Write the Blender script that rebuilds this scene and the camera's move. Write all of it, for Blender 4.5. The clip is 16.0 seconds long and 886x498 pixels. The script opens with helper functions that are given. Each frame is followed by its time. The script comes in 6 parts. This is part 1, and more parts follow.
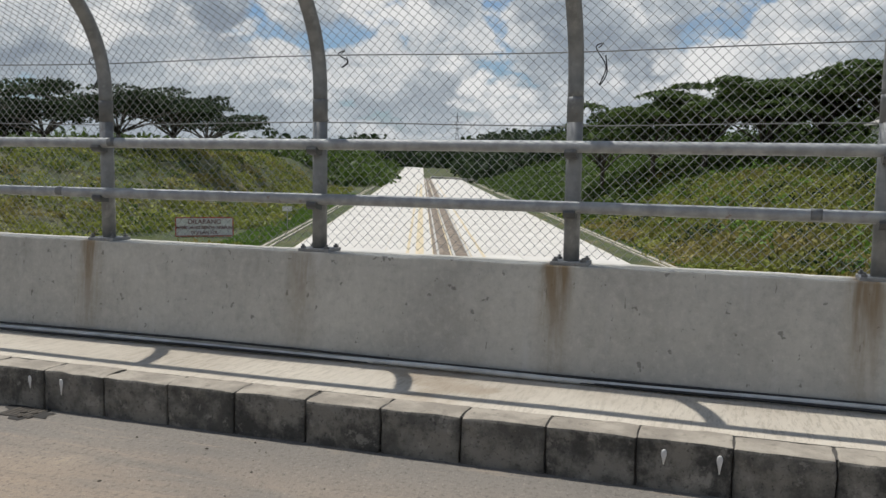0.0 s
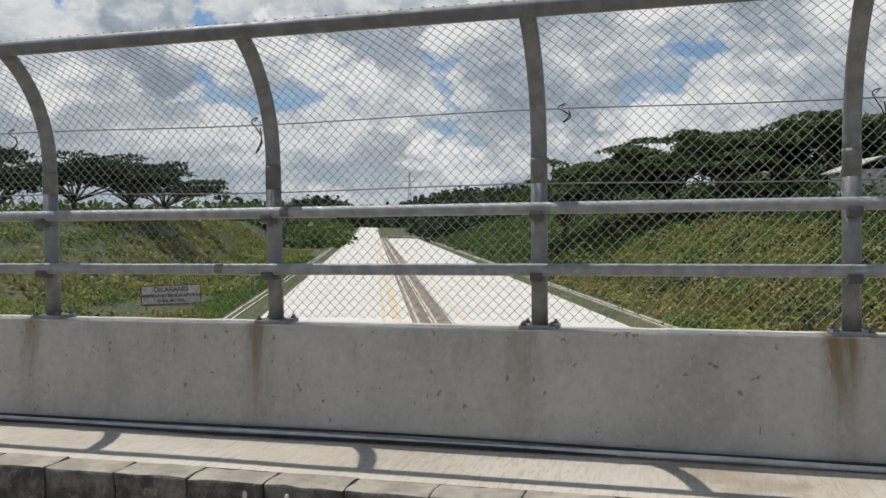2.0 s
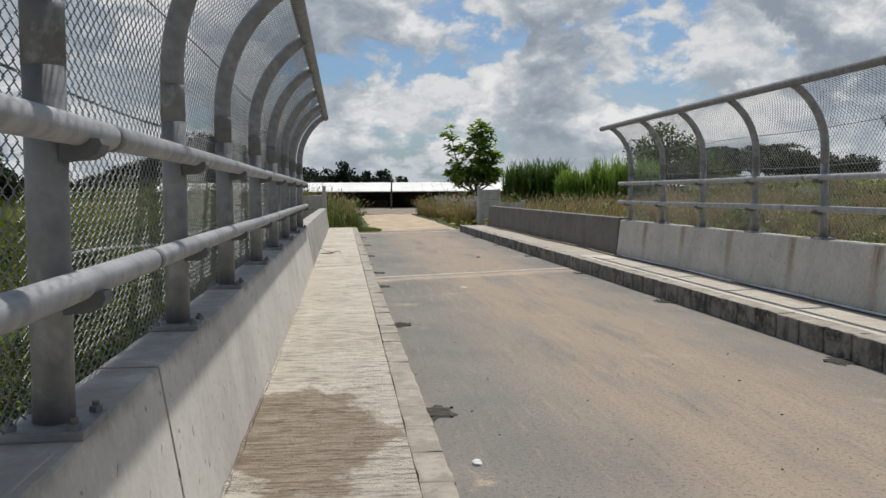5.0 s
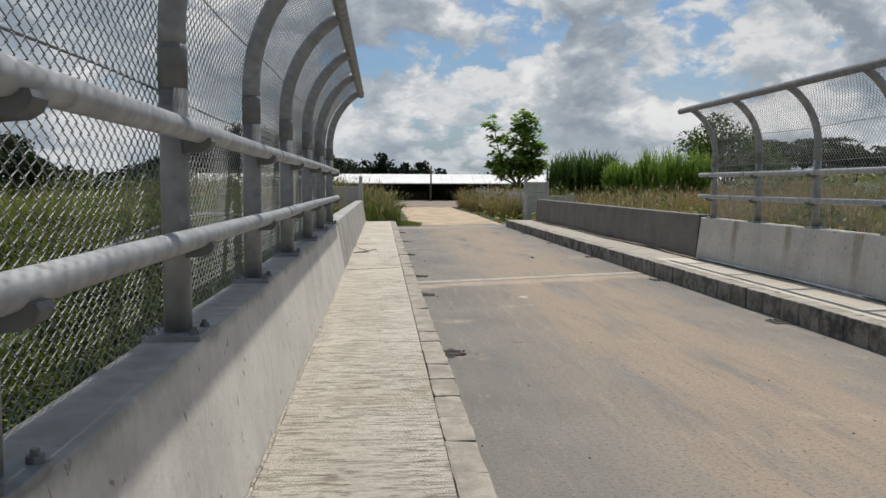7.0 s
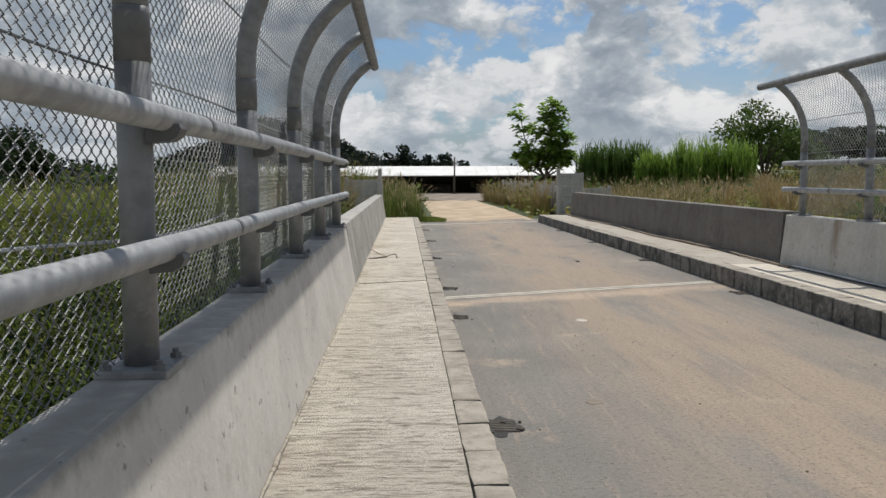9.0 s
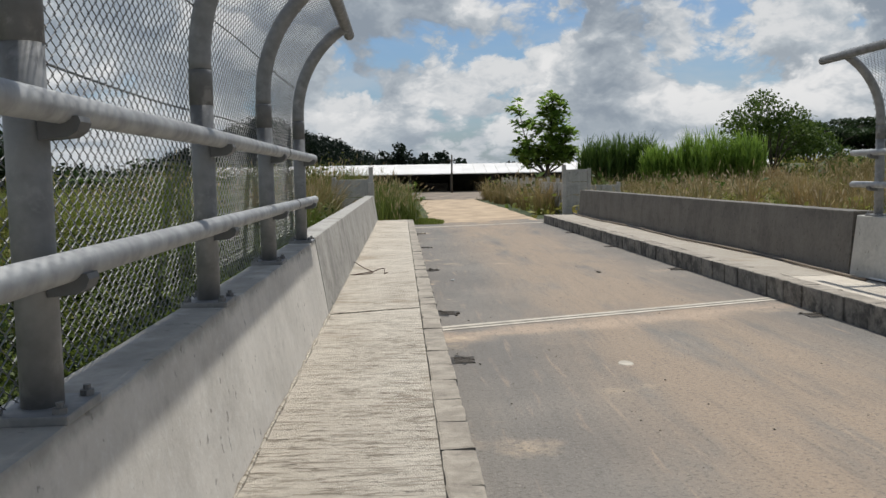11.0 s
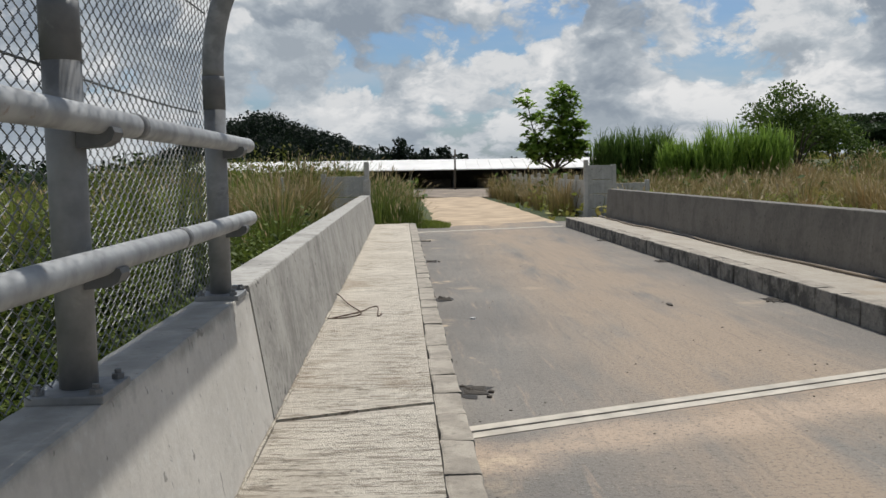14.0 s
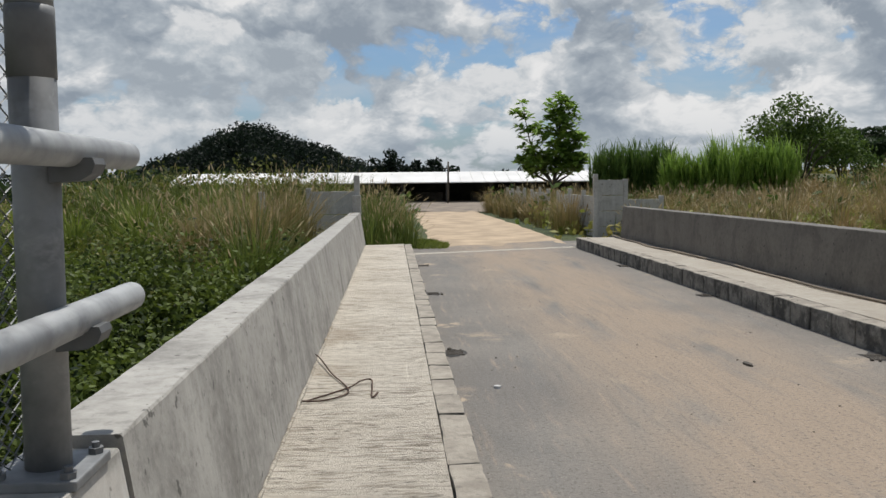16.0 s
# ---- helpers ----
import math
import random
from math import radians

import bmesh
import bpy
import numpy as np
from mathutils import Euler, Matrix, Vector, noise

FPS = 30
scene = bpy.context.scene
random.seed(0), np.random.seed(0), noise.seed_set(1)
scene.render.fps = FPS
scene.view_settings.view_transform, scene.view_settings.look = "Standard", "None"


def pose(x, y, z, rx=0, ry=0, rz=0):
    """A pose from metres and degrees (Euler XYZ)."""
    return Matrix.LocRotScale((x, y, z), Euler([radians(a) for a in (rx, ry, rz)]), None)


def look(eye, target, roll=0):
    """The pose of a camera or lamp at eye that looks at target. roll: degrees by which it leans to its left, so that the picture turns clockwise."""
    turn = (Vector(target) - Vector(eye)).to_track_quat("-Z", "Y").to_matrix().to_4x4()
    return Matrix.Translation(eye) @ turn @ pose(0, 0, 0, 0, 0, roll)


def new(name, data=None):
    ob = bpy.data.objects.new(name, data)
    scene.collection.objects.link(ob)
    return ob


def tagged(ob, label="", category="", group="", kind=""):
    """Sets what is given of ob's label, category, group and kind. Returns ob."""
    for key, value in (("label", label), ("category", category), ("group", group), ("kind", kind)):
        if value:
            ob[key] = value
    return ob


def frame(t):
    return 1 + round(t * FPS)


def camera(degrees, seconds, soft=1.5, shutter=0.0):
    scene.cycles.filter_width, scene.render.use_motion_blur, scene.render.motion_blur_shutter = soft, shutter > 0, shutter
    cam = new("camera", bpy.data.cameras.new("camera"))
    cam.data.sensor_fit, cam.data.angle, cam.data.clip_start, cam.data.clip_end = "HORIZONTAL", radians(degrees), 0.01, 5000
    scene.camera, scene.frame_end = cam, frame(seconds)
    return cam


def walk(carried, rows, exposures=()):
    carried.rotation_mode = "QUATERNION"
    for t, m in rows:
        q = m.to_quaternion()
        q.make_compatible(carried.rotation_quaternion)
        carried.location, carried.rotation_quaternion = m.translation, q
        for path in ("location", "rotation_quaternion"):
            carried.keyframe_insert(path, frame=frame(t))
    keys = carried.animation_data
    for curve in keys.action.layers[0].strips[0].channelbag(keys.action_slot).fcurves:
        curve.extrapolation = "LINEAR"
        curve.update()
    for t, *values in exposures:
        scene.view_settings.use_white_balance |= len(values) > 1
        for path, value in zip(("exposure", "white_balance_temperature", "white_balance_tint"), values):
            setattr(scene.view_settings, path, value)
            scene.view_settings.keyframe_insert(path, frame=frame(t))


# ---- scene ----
cam = camera(53.9, 16.0)
PATH = [
    (0, (-1.263, -10.256, 1.768), (0.624, -9.624, 1.566), 0.9),
    (0.5, (-1.149, -9.752, 1.779), (0.749, -9.151, 1.583), -1.7),
    (1, (-1.157, -9.209, 1.783), (0.748, -8.629, 1.603), -1.5),
    (1.5, (-1.097, -8.648, 1.794), (0.833, -8.143, 1.646), -0.6),
    (2, (-1.095, -8.129, 1.809), (0.832, -7.597, 1.741), -0.7),
    (2.5, (-1.169, -7.6, 1.805), (0.69, -6.866, 1.74), -1.0),
    (3, (-1.377, -7.043, 1.782), (0.13, -5.73, 1.72), -0.9),
    (3.2, (-1.379, -6.797, 1.772), (-0.025, -5.328, 1.682), -1.2),
    (3.5, (-1.404, -6.443, 1.741), (-0.354, -4.743, 1.642), -1.6),
    (3.8, (-1.394, -6.043, 1.689), (-0.694, -4.172, 1.596), 0.0),
    (4, (-1.440, -5.830, 1.758), (-0.942, -3.896, 1.647), -1.0),
    (4.5, (-1.508, -5.268, 1.769), (-1.209, -3.294, 1.644), -0.7),
    (4.7, (-1.515, -5.057, 1.728), (-1.264, -3.077, 1.600), -0.5),
    (6.8, (-1.507, -2.348, 1.661), (-1.336, -0.36, 1.523), 0.2),
    (7, (-1.5, -2.125, 1.67), (-1.36, -0.135, 1.523), 0.2),
    (7.5, (-1.504, -1.418, 1.675), (-1.398, 0.572, 1.51), 0.1),
    (8, (-1.463, -0.737, 1.655), (-1.363, 1.253, 1.489), -0.0),
    (8.5, (-1.488, -0.016, 1.673), (-1.407, 1.976, 1.511), -0.2),
    (9, (-1.459, 0.668, 1.681), (-1.371, 2.66, 1.516), -0.2),
    (9.5, (-1.446, 1.337, 1.683), (-1.356, 3.327, 1.515), -0.1),
    (10, (-1.406, 2.001, 1.679), (-1.314, 3.991, 1.511), -0.7),
    (12.3, (-1.299, 4.886, 1.694), (-1.207, 6.876, 1.519), -1.1),
    (12.5, (-1.313, 5.178, 1.719), (-1.225, 7.167, 1.538), -0.8),
    (13, (-1.318, 5.807, 1.727), (-1.232, 7.797, 1.547), -1.1),
    (13.5, (-1.294, 6.441, 1.71), (-1.208, 8.431, 1.527), -0.9),
    (14, (-1.336, 7.097, 1.71), (-1.245, 9.087, 1.531), -0.9),
    (14.5, (-1.374, 7.733, 1.706), (-1.284, 9.722, 1.52), -0.7),
    (15, (-1.438, 8.342, 1.74), (-1.349, 10.331, 1.555), -0.7),
    (15.5, (-1.408, 8.969, 1.762), (-1.3, 10.958, 1.583), -0.8),
    (16, (-1.439, 9.587, 1.783), (-1.324, 11.578, 1.631), -0.6),
]
walk(cam, [(t, look(eye, target, roll)) for t, eye, target, roll in PATH])

# ---- light ----
SUN = Vector((0.177, 0.372, 1.0)).normalized()
world = bpy.data.worlds.new("sky")
scene.world = world
world.use_nodes = True


def node(nt, kind, **inputs):
    n = nt.nodes.new(kind)
    for k, v in inputs.items():
        key = k.replace("_", " ")
        if key in n.inputs:
            n.inputs[key].default_value = v
    return n


def fnum(nt, op, a, b=None, c=None, clamp=False):
    n = nt.nodes.new("ShaderNodeMath")
    n.operation, n.use_clamp = op, clamp
    for i, v in enumerate((a, b, c)):
        if v is None:
            continue
        if isinstance(v, (int, float)):
            n.inputs[i].default_value = v
        else:
            nt.links.new(v, n.inputs[i])
    return n.outputs[0]


def vnum(nt, op, a, b):
    n = nt.nodes.new("ShaderNodeVectorMath")
    n.operation = op
    for i, v in enumerate((a, b)):
        if isinstance(v, tuple):
            n.inputs[i].default_value = v
        else:
            nt.links.new(v, n.inputs[i])
    return n.outputs[0]


def blend(nt, fac, a, b, how="MIX"):
    n = nt.nodes.new("ShaderNodeMix")
    n.data_type, n.blend_type = "RGBA", how
    for i, v in ((0, fac), (6, a), (7, b)):
        if isinstance(v, (int, float)):
            n.inputs[i].default_value = v
        elif isinstance(v, tuple):
            n.inputs[i].default_value = (*v, 1)
        else:
            nt.links.new(v, n.inputs[i])
    return n.outputs[2]


def ramp(nt, fac, lo, hi, a=0.0, b=1.0):
    n = nt.nodes.new("ShaderNodeMapRange")
    n.interpolation_type = "SMOOTHSTEP"
    nt.links.new(fac, n.inputs[0])
    for i, v in enumerate((lo, hi, a, b), 1):
        n.inputs[i].default_value = v
    return n.outputs[0]


def fbm(nt, vec, scale, detail=4.0, rough=0.55, warp=0.0, stretch=None):
    if stretch:
        vec = vnum(nt, "MULTIPLY", vec, stretch)
    n = node(nt, "ShaderNodeTexNoise", Scale=scale, Detail=detail, Roughness=rough, Distortion=warp)
    nt.links.new(vec, n.inputs["Vector"])
    return n.outputs["Fac"]


def build_sky():
    nt = world.node_tree
    nt.nodes.clear()
    out = nt.nodes.new("ShaderNodeOutputWorld")
    bg = nt.nodes.new("ShaderNodeBackground")
    sky = nt.nodes.new("ShaderNodeTexSky")
    sky.sky_type, sky.sun_disc = "NISHITA", False
    sky.sun_elevation = math.asin(SUN.z)
    sky.sun_rotation = math.atan2(SUN.x, SUN.y)
    sky.air_density, sky.dust_density = 1.0, 1.5
    tc = nt.nodes.new("ShaderNodeTexCoord")
    sep = nt.nodes.new("ShaderNodeSeparateXYZ")
    nt.links.new(tc.outputs["Generated"], sep.inputs[0])
    up = fnum(nt, "MAXIMUM", sep.outputs[2], 0.0)
    comb = nt.nodes.new("ShaderNodeCombineXYZ")
    nt.links.new(sep.outputs[0], comb.inputs[0])
    nt.links.new(sep.outputs[1], comb.inputs[1])
    nt.links.new(fnum(nt, "MULTIPLY", fnum(nt, "POWER", up, 0.85), 1.35), comb.inputs[2])
    p = vnum(nt, "ADD", comb.outputs[0], (4.91, 1.83, 0.72))
    # curls at two sizes bend the coordinates so that no billow is a clean cell
    for scale, amp in ((5.0, 0.06), (19.0, 0.022)):
        curl = node(nt, "ShaderNodeTexNoise", Scale=scale, Detail=4.0, Roughness=0.6)
        nt.links.new(p, curl.inputs["Vector"])
        p = vnum(nt, "ADD", p, vnum(nt, "MULTIPLY", vnum(nt, "SUBTRACT", curl.outputs["Color"], (0.5, 0.5, 0.5)), (amp, amp, amp)))

    # heaps crowd towards the horizon; overhead the sky opens
    open_up = ramp(nt, sep.outputs[2], 0.28, 0.55, 1.0, 0.08)

    def billow(q, scale, detail):
        v = node(nt, "ShaderNodeTexVoronoi", Scale=scale, Detail=detail, Roughness=0.6, Lacunarity=2.3)
        v.normalize = True
        nt.links.new(q, v.inputs["Vector"])
        return fnum(nt, "SUBTRACT", 1.0, v.outputs["Distance"])

    def layer(q, scale, edge, dark, mid, white):
        """One sheet of cumulus: (cover, colour). Heads are sunlit, bases shaded by the cloud that stands above them."""
        mass = lambda w: fbm(nt, w, scale, 3.0, 0.5)
        body, puff = mass(q), billow(q, scale * 3.1, 3.5)
        shape = fnum(nt, "ADD", fnum(nt, "MULTIPLY", body, 0.72), fnum(nt, "MULTIPLY", puff, 0.28))
        cover = fnum(nt, "MULTIPLY", ramp(nt, shape, edge, edge + 0.05), open_up)
        k = 0.26 / scale
        over = fnum(nt, "MULTIPLY", fnum(nt, "ADD", mass(vnum(nt, "ADD", q, (0.0, 0.0, k))), mass(vnum(nt, "ADD", q, (0.0, 0.0, 2 * k)))), 0.5)
        head = ramp(nt, fnum(nt, "SUBTRACT", body, over), -0.085, 0.10)
        thin = ramp(nt, over, 0.43, 0.62, 1.0, 0.0)
        relief = fnum(nt, "SUBTRACT", puff, billow(vnum(nt, "ADD", q, (0.03 / scale, 0.04 / scale, 0.11 / scale)), scale * 3.1, 3.0))
        lit = fnum(nt, "ADD", fnum(nt, "MULTIPLY", head, 0.52), fnum(nt, "MULTIPLY", thin, 0.42))
        lit = fnum(nt, "ADD", lit, fnum(nt, "MULTIPLY", relief, 1.9))
        tone = blend(nt, ramp(nt, lit, -0.1, 0.55), dark, mid)
        return cover, blend(nt, ramp(nt, lit, 0.36, 1.05), tone, white)

    blue = vnum(nt, "MULTIPLY", sky.outputs[0], (0.075, 0.10, 0.125))
    veil = ramp(nt, fbm(nt, p, 3.0, 5.0, 0.6, 0.0, (1.0, 1.0, 3.0)), 0.40, 0.70, 0.08, 0.6)
    blue = blend(nt, veil, blue, (0.66, 0.72, 0.78))
    back = layer(vnum(nt, "ADD", p, (2.3, 7.1, 0.0)), 7.5, 0.475, (0.46, 0.52, 0.585), (0.62, 0.68, 0.735), (0.92, 0.935, 0.95))
    front = layer(vnum(nt, "ADD", p, (0.0, 0.0, 0.0)), 5.0, 0.53, (0.355, 0.415, 0.49), (0.56, 0.62, 0.68), (1.06, 1.06, 1.06))
    col = blend(nt, back[0], blue, back[1])
    col = blend(nt, front[0], col, front[1])
    haze = ramp(nt, sep.outputs[2], 0.0, 0.09, 0.55, 0.0)
    col = blend(nt, haze, col, (0.51, 0.585, 0.66))
    nt.links.new(col, bg.inputs[0])
    bg.inputs[1].default_value = 0.74
    nt.links.new(bg.outputs[0], out.inputs[0])


build_sky()
sun = new("sun", bpy.data.lights.new("sun", "SUN"))
sun.data.energy, sun.data.angle, sun.data.color = 4.0, radians(0.6), (1.0, 0.972, 0.925)
sun.matrix_world = look((0, 0, 60), (-SUN.x * 10, -SUN.y * 10, 60 - SUN.z * 10))

# ---- materials ----


def material(name, rough=0.8, metal=0.0):
    m = bpy.data.materials.new(name)
    m.use_nodes = True
    nt = m.node_tree
    b = nt.nodes["Principled BSDF"]
    b.inputs["Roughness"].default_value, b.inputs["Metallic"].default_value = rough, metal
    tc = nt.nodes.new("ShaderNodeTexCoord")
    return m, nt, b, tc.outputs["Object"]


def bump(nt, b, height, strength=0.3, distance=0.01):
    n = node(nt, "ShaderNodeBump", Strength=strength, Distance=distance)
    nt.links.new(height, n.inputs["Height"])
    nt.links.new(n.outputs[0], b.inputs["Normal"])


def mat_plain(name, color, rough=0.7, metal=0.0, vary=0.25, scale=6.0, relief=0.15):
    m, nt, b, p = material(name, rough, metal)
    big = ramp(nt, fbm(nt, p, scale, 5), 0.3, 0.7)
    fine = fbm(nt, p, scale * 12, 4)
    c = blend(nt, big, tuple(v * (1 - vary) for v in color), tuple(min(1, v * (1 + vary * 0.5)) for v in color))
    c = blend(nt, fnum(nt, "MULTIPLY", fine, vary), c, tuple(v * 0.55 for v in color))
    nt.links.new(c, b.inputs["Base Color"])
    bump(nt, b, fine, relief, 0.004)
    return m


def mat_concrete(name, light, dark, streaks=0.5, rust=None, grime=0.35, top=0.0):
    """Cast concrete: cloudy tone, vertical run marks, pits; rust = (first post, pitch) along y for runs under the posts."""
    m, nt, b, p = material(name, 0.88)
    cloud = ramp(nt, fbm(nt, p, 1.3, 6, 0.6), 0.3, 0.7)
    c = blend(nt, cloud, light, tuple(v * 0.84 for v in light))
    blotch = ramp(nt, fbm(nt, p, 1.5, 9, 0.68, 0.5, (1.0, 1.0, 0.8)), 0.45, 0.66)
    c = blend(nt, fnum(nt, "MULTIPLY", blotch, streaks * 0.75), c, dark)
    run = ramp(nt, fbm(nt, p, 1.5, 5, 0.6, 0.3, (3.0, 3.0, 0.4)), 0.50, 0.72)
    c = blend(nt, fnum(nt, "MULTIPLY", run, streaks * 0.3), c, dark)
    mott = fbm(nt, p, 17, 6, 0.72)
    c = blend(nt, fnum(nt, "MULTIPLY", ramp(nt, mott, 0.5, 0.66), streaks * 0.45), c, tuple(v * 0.8 for v in dark))
    c = blend(nt, fnum(nt, "MULTIPLY", ramp(nt, mott, 0.36, 0.47, 1.0, 0.0), 0.25), c, tuple(min(0.66, v * 1.25) for v in light))
    fine = ramp(nt, fbm(nt, p, 6, 5, 0.7, 0.0, (3.0, 3.0, 0.35)), 0.52, 0.68)
    c = blend(nt, fnum(nt, "MULTIPLY", fine, streaks * 0.12), c, tuple(v * 0.85 for v in dark))
    wash = ramp(nt, fbm(nt, p, 2.6, 4, 0.6, 0.0, (2.0, 2.0, 0.15)), 0.6, 0.72)
    c = blend(nt, fnum(nt, "MULTIPLY", wash, 0.2), c, tuple(min(0.62, v * 1.6) for v in light))
    spots = ramp(nt, fbm(nt, p, 11, 3, 0.62), 0.655, 0.70)
    c = blend(nt, fnum(nt, "MULTIPLY", spots, min(1.0, grime * 1.9)), c, tuple(v * 0.45 for v in dark))
    slit = ramp(nt, fbm(nt, p, 5, 3, 0.6, 0.0, (4.0, 4.0, 0.8)), 0.70, 0.74)
    c = blend(nt, fnum(nt, "MULTIPLY", slit, 0.7), c, tuple(v * 0.5 for v in dark))
    scuff = ramp(nt, fbm(nt, p, 4, 5, 0.7), 0.60, 0.70)
    c = blend(nt, fnum(nt, "MULTIPLY", scuff, 0.35), c, tuple(v * 1.05 for v in dark))
    if top:
        # shade of the rails put into the colour of the flat top and arris
        face = nt.nodes.new("ShaderNodeSeparateXYZ")
        nt.links.new(p, face.inputs[0])
        high = ramp(nt, fnum(nt, "ADD", face.outputs[2], fnum(nt, "MULTIPLY", fbm(nt, p, 3.5, 5, 0.65), 0.16)), 1.06, 1.13)
        top_shade = fnum(nt, "MULTIPLY", high, ramp(nt, fbm(nt, p, 2.2, 6, 0.65), 0.25, 0.55, 0.55, 1.0))
        c = blend(nt, fnum(nt, "MULTIPLY", top_shade, top), c, (0.155, 0.15, 0.13))
    if rust:
        sep = nt.nodes.new("ShaderNodeSeparateXYZ")
        nt.links.new(p, sep.inputs[0])
        u = fnum(nt, "DIVIDE", fnum(nt, "SUBTRACT", sep.outputs[1], rust[0]), rust[1])
        off = fnum(nt, "ABSOLUTE", fnum(nt, "MULTIPLY", fnum(nt, "SUBTRACT", u, fnum(nt, "ROUND", u)), rust[1]))
        wide = fnum(nt, "ADD", off, fnum(nt, "MULTIPLY", fbm(nt, p, 7, 4, 0.6, 0, (1, 1, 0.25)), 0.16))
        amount = fbm(nt, vnum(nt, "MULTIPLY", p, (0.0, 0.37, 0.0)), 1.0, 1)
        r = fnum(nt, "MULTIPLY", ramp(nt, wide, 0.11, 0.235, 1.0, 0.0), ramp(nt, amount, 0.33, 0.56, 0.3, 1.0))
        r = fnum(nt, "MULTIPLY", r, ramp(nt, fbm(nt, p, 9, 3, 0.6, 0, (1.5, 1.5, 0.12)), 0.3, 0.6, 0.35, 1.0))
        r = fnum(nt, "MULTIPLY", r, ramp(nt, sep.outputs[2], 0.35, 1.0, 0.35, 1.0))
        c = blend(nt, fnum(nt, "MULTIPLY", r, 0.9), c, (0.205, 0.14, 0.07))
    nt.links.new(c, b.inputs["Base Color"])
    bump(nt, b, fbm(nt, p, 45, 4, 0.6), 0.25, 0.006)
    return m


def mat_road():
    m, nt, b, p = material("dusty_concrete_road", 0.9)
    base = blend(nt, ramp(nt, fbm(nt, p, 0.5, 5), 0.3, 0.7), (0.145, 0.136, 0.122), (0.205, 0.188, 0.162))
    sep = nt.nodes.new("ShaderNodeSeparateXYZ")
    nt.links.new(p, sep.inputs[0])
    # tan dust left on the wheel tracks along the middle of the lane
    mid = ramp(nt, fnum(nt, "ABSOLUTE", fnum(nt, "SUBTRACT", sep.outputs[0], 1.5)), 0.5, 2.0, 1.0, 0.1)
    dust = fnum(nt, "MULTIPLY", mid, ramp(nt, fbm(nt, p, 1.2, 6, 0.6, 0.2, (1.4, 0.25, 1.0)), 0.24, 0.56))
    c = blend(nt, fnum(nt, "MULTIPLY", dust, 0.9), base, (0.31, 0.235, 0.165))
    lane = fnum(nt, "SUBTRACT", sep.outputs[1], fnum(nt, "ADD", fnum(nt, "MULTIPLY", sep.outputs[0], 0.364), 12.45))
    silt = fnum(nt, "MULTIPLY", ramp(nt, fnum(nt, "ADD", fnum(nt, "ABSOLUTE", lane), fnum(nt, "MULTIPLY", fbm(nt, p, 1.3, 4), 0.9)), 0.45, 0.95, 1.0, 0.0), ramp(nt, fbm(nt, p, 6, 4), 0.25, 0.6, 0.5, 1.0))
    c = blend(nt, fnum(nt, "MULTIPLY", silt, 0.8), c, (0.44, 0.33, 0.235))
    gutter = fnum(nt, "MULTIPLY", ramp(nt, sep.outputs[0], -0.72, -0.42, 1.0, 0.0), ramp(nt, fbm(nt, p, 1.1, 5, 0.6, 0.2), 0.60, 0.66))
    c = blend(nt, fnum(nt, "MULTIPLY", gutter, 0.7), c, (0.50, 0.39, 0.27))
    drift = ramp(nt, fbm(nt, p, 0.8, 6, 0.6), 0.60, 0.72)
    c = blend(nt, fnum(nt, "MULTIPLY", drift, 0.6), c, (0.42, 0.33, 0.23))
    slant = vnum(nt, "MULTIPLY", p, (1.0, 1.0, 1.0))
    streak = fbm(nt, slant, 4.0, 7, 0.68, 0.1, (2.6, 0.2, 1))
    c = blend(nt, fnum(nt, "MULTIPLY", ramp(nt, streak, 0.52, 0.70), 0.32), c, (0.12, 0.108, 0.094))
    c = blend(nt, fnum(nt, "MULTIPLY", ramp(nt, streak, 0.30, 0.45, 1.0, 0.0), 0.42), c, (0.40, 0.30, 0.21))
    marks = ramp(nt, fbm(nt, p, 3.0, 5, 0.65, 0.0, (2.5, 0.3, 1)), 0.62, 0.75)
    c = blend(nt, fnum(nt, "MULTIPLY", marks, 0.55), c, (0.115, 0.11, 0.105))
    grit = ramp(nt, fbm(nt, p, 30, 5, 0.75), 0.50, 0.66)
    c = blend(nt, fnum(nt, "MULTIPLY", grit, 0.72), c, (0.085, 0.075, 0.064))
    pale = ramp(nt, fbm(nt, vnum(nt, "ADD", p, (3, 5, 0)), 42, 4, 0.7), 0.56, 0.72)
    c = blend(nt, fnum(nt, "MULTIPLY", pale, 0.55), c, (0.42, 0.375, 0.31))
    nt.links.new(c, b.inputs["Base Color"])
    bump(nt, b, fnum(nt, "ADD", fbm(nt, p, 70, 3), fbm(nt, p, 14, 5, 0.7)), 0.8, 0.012)
    return m


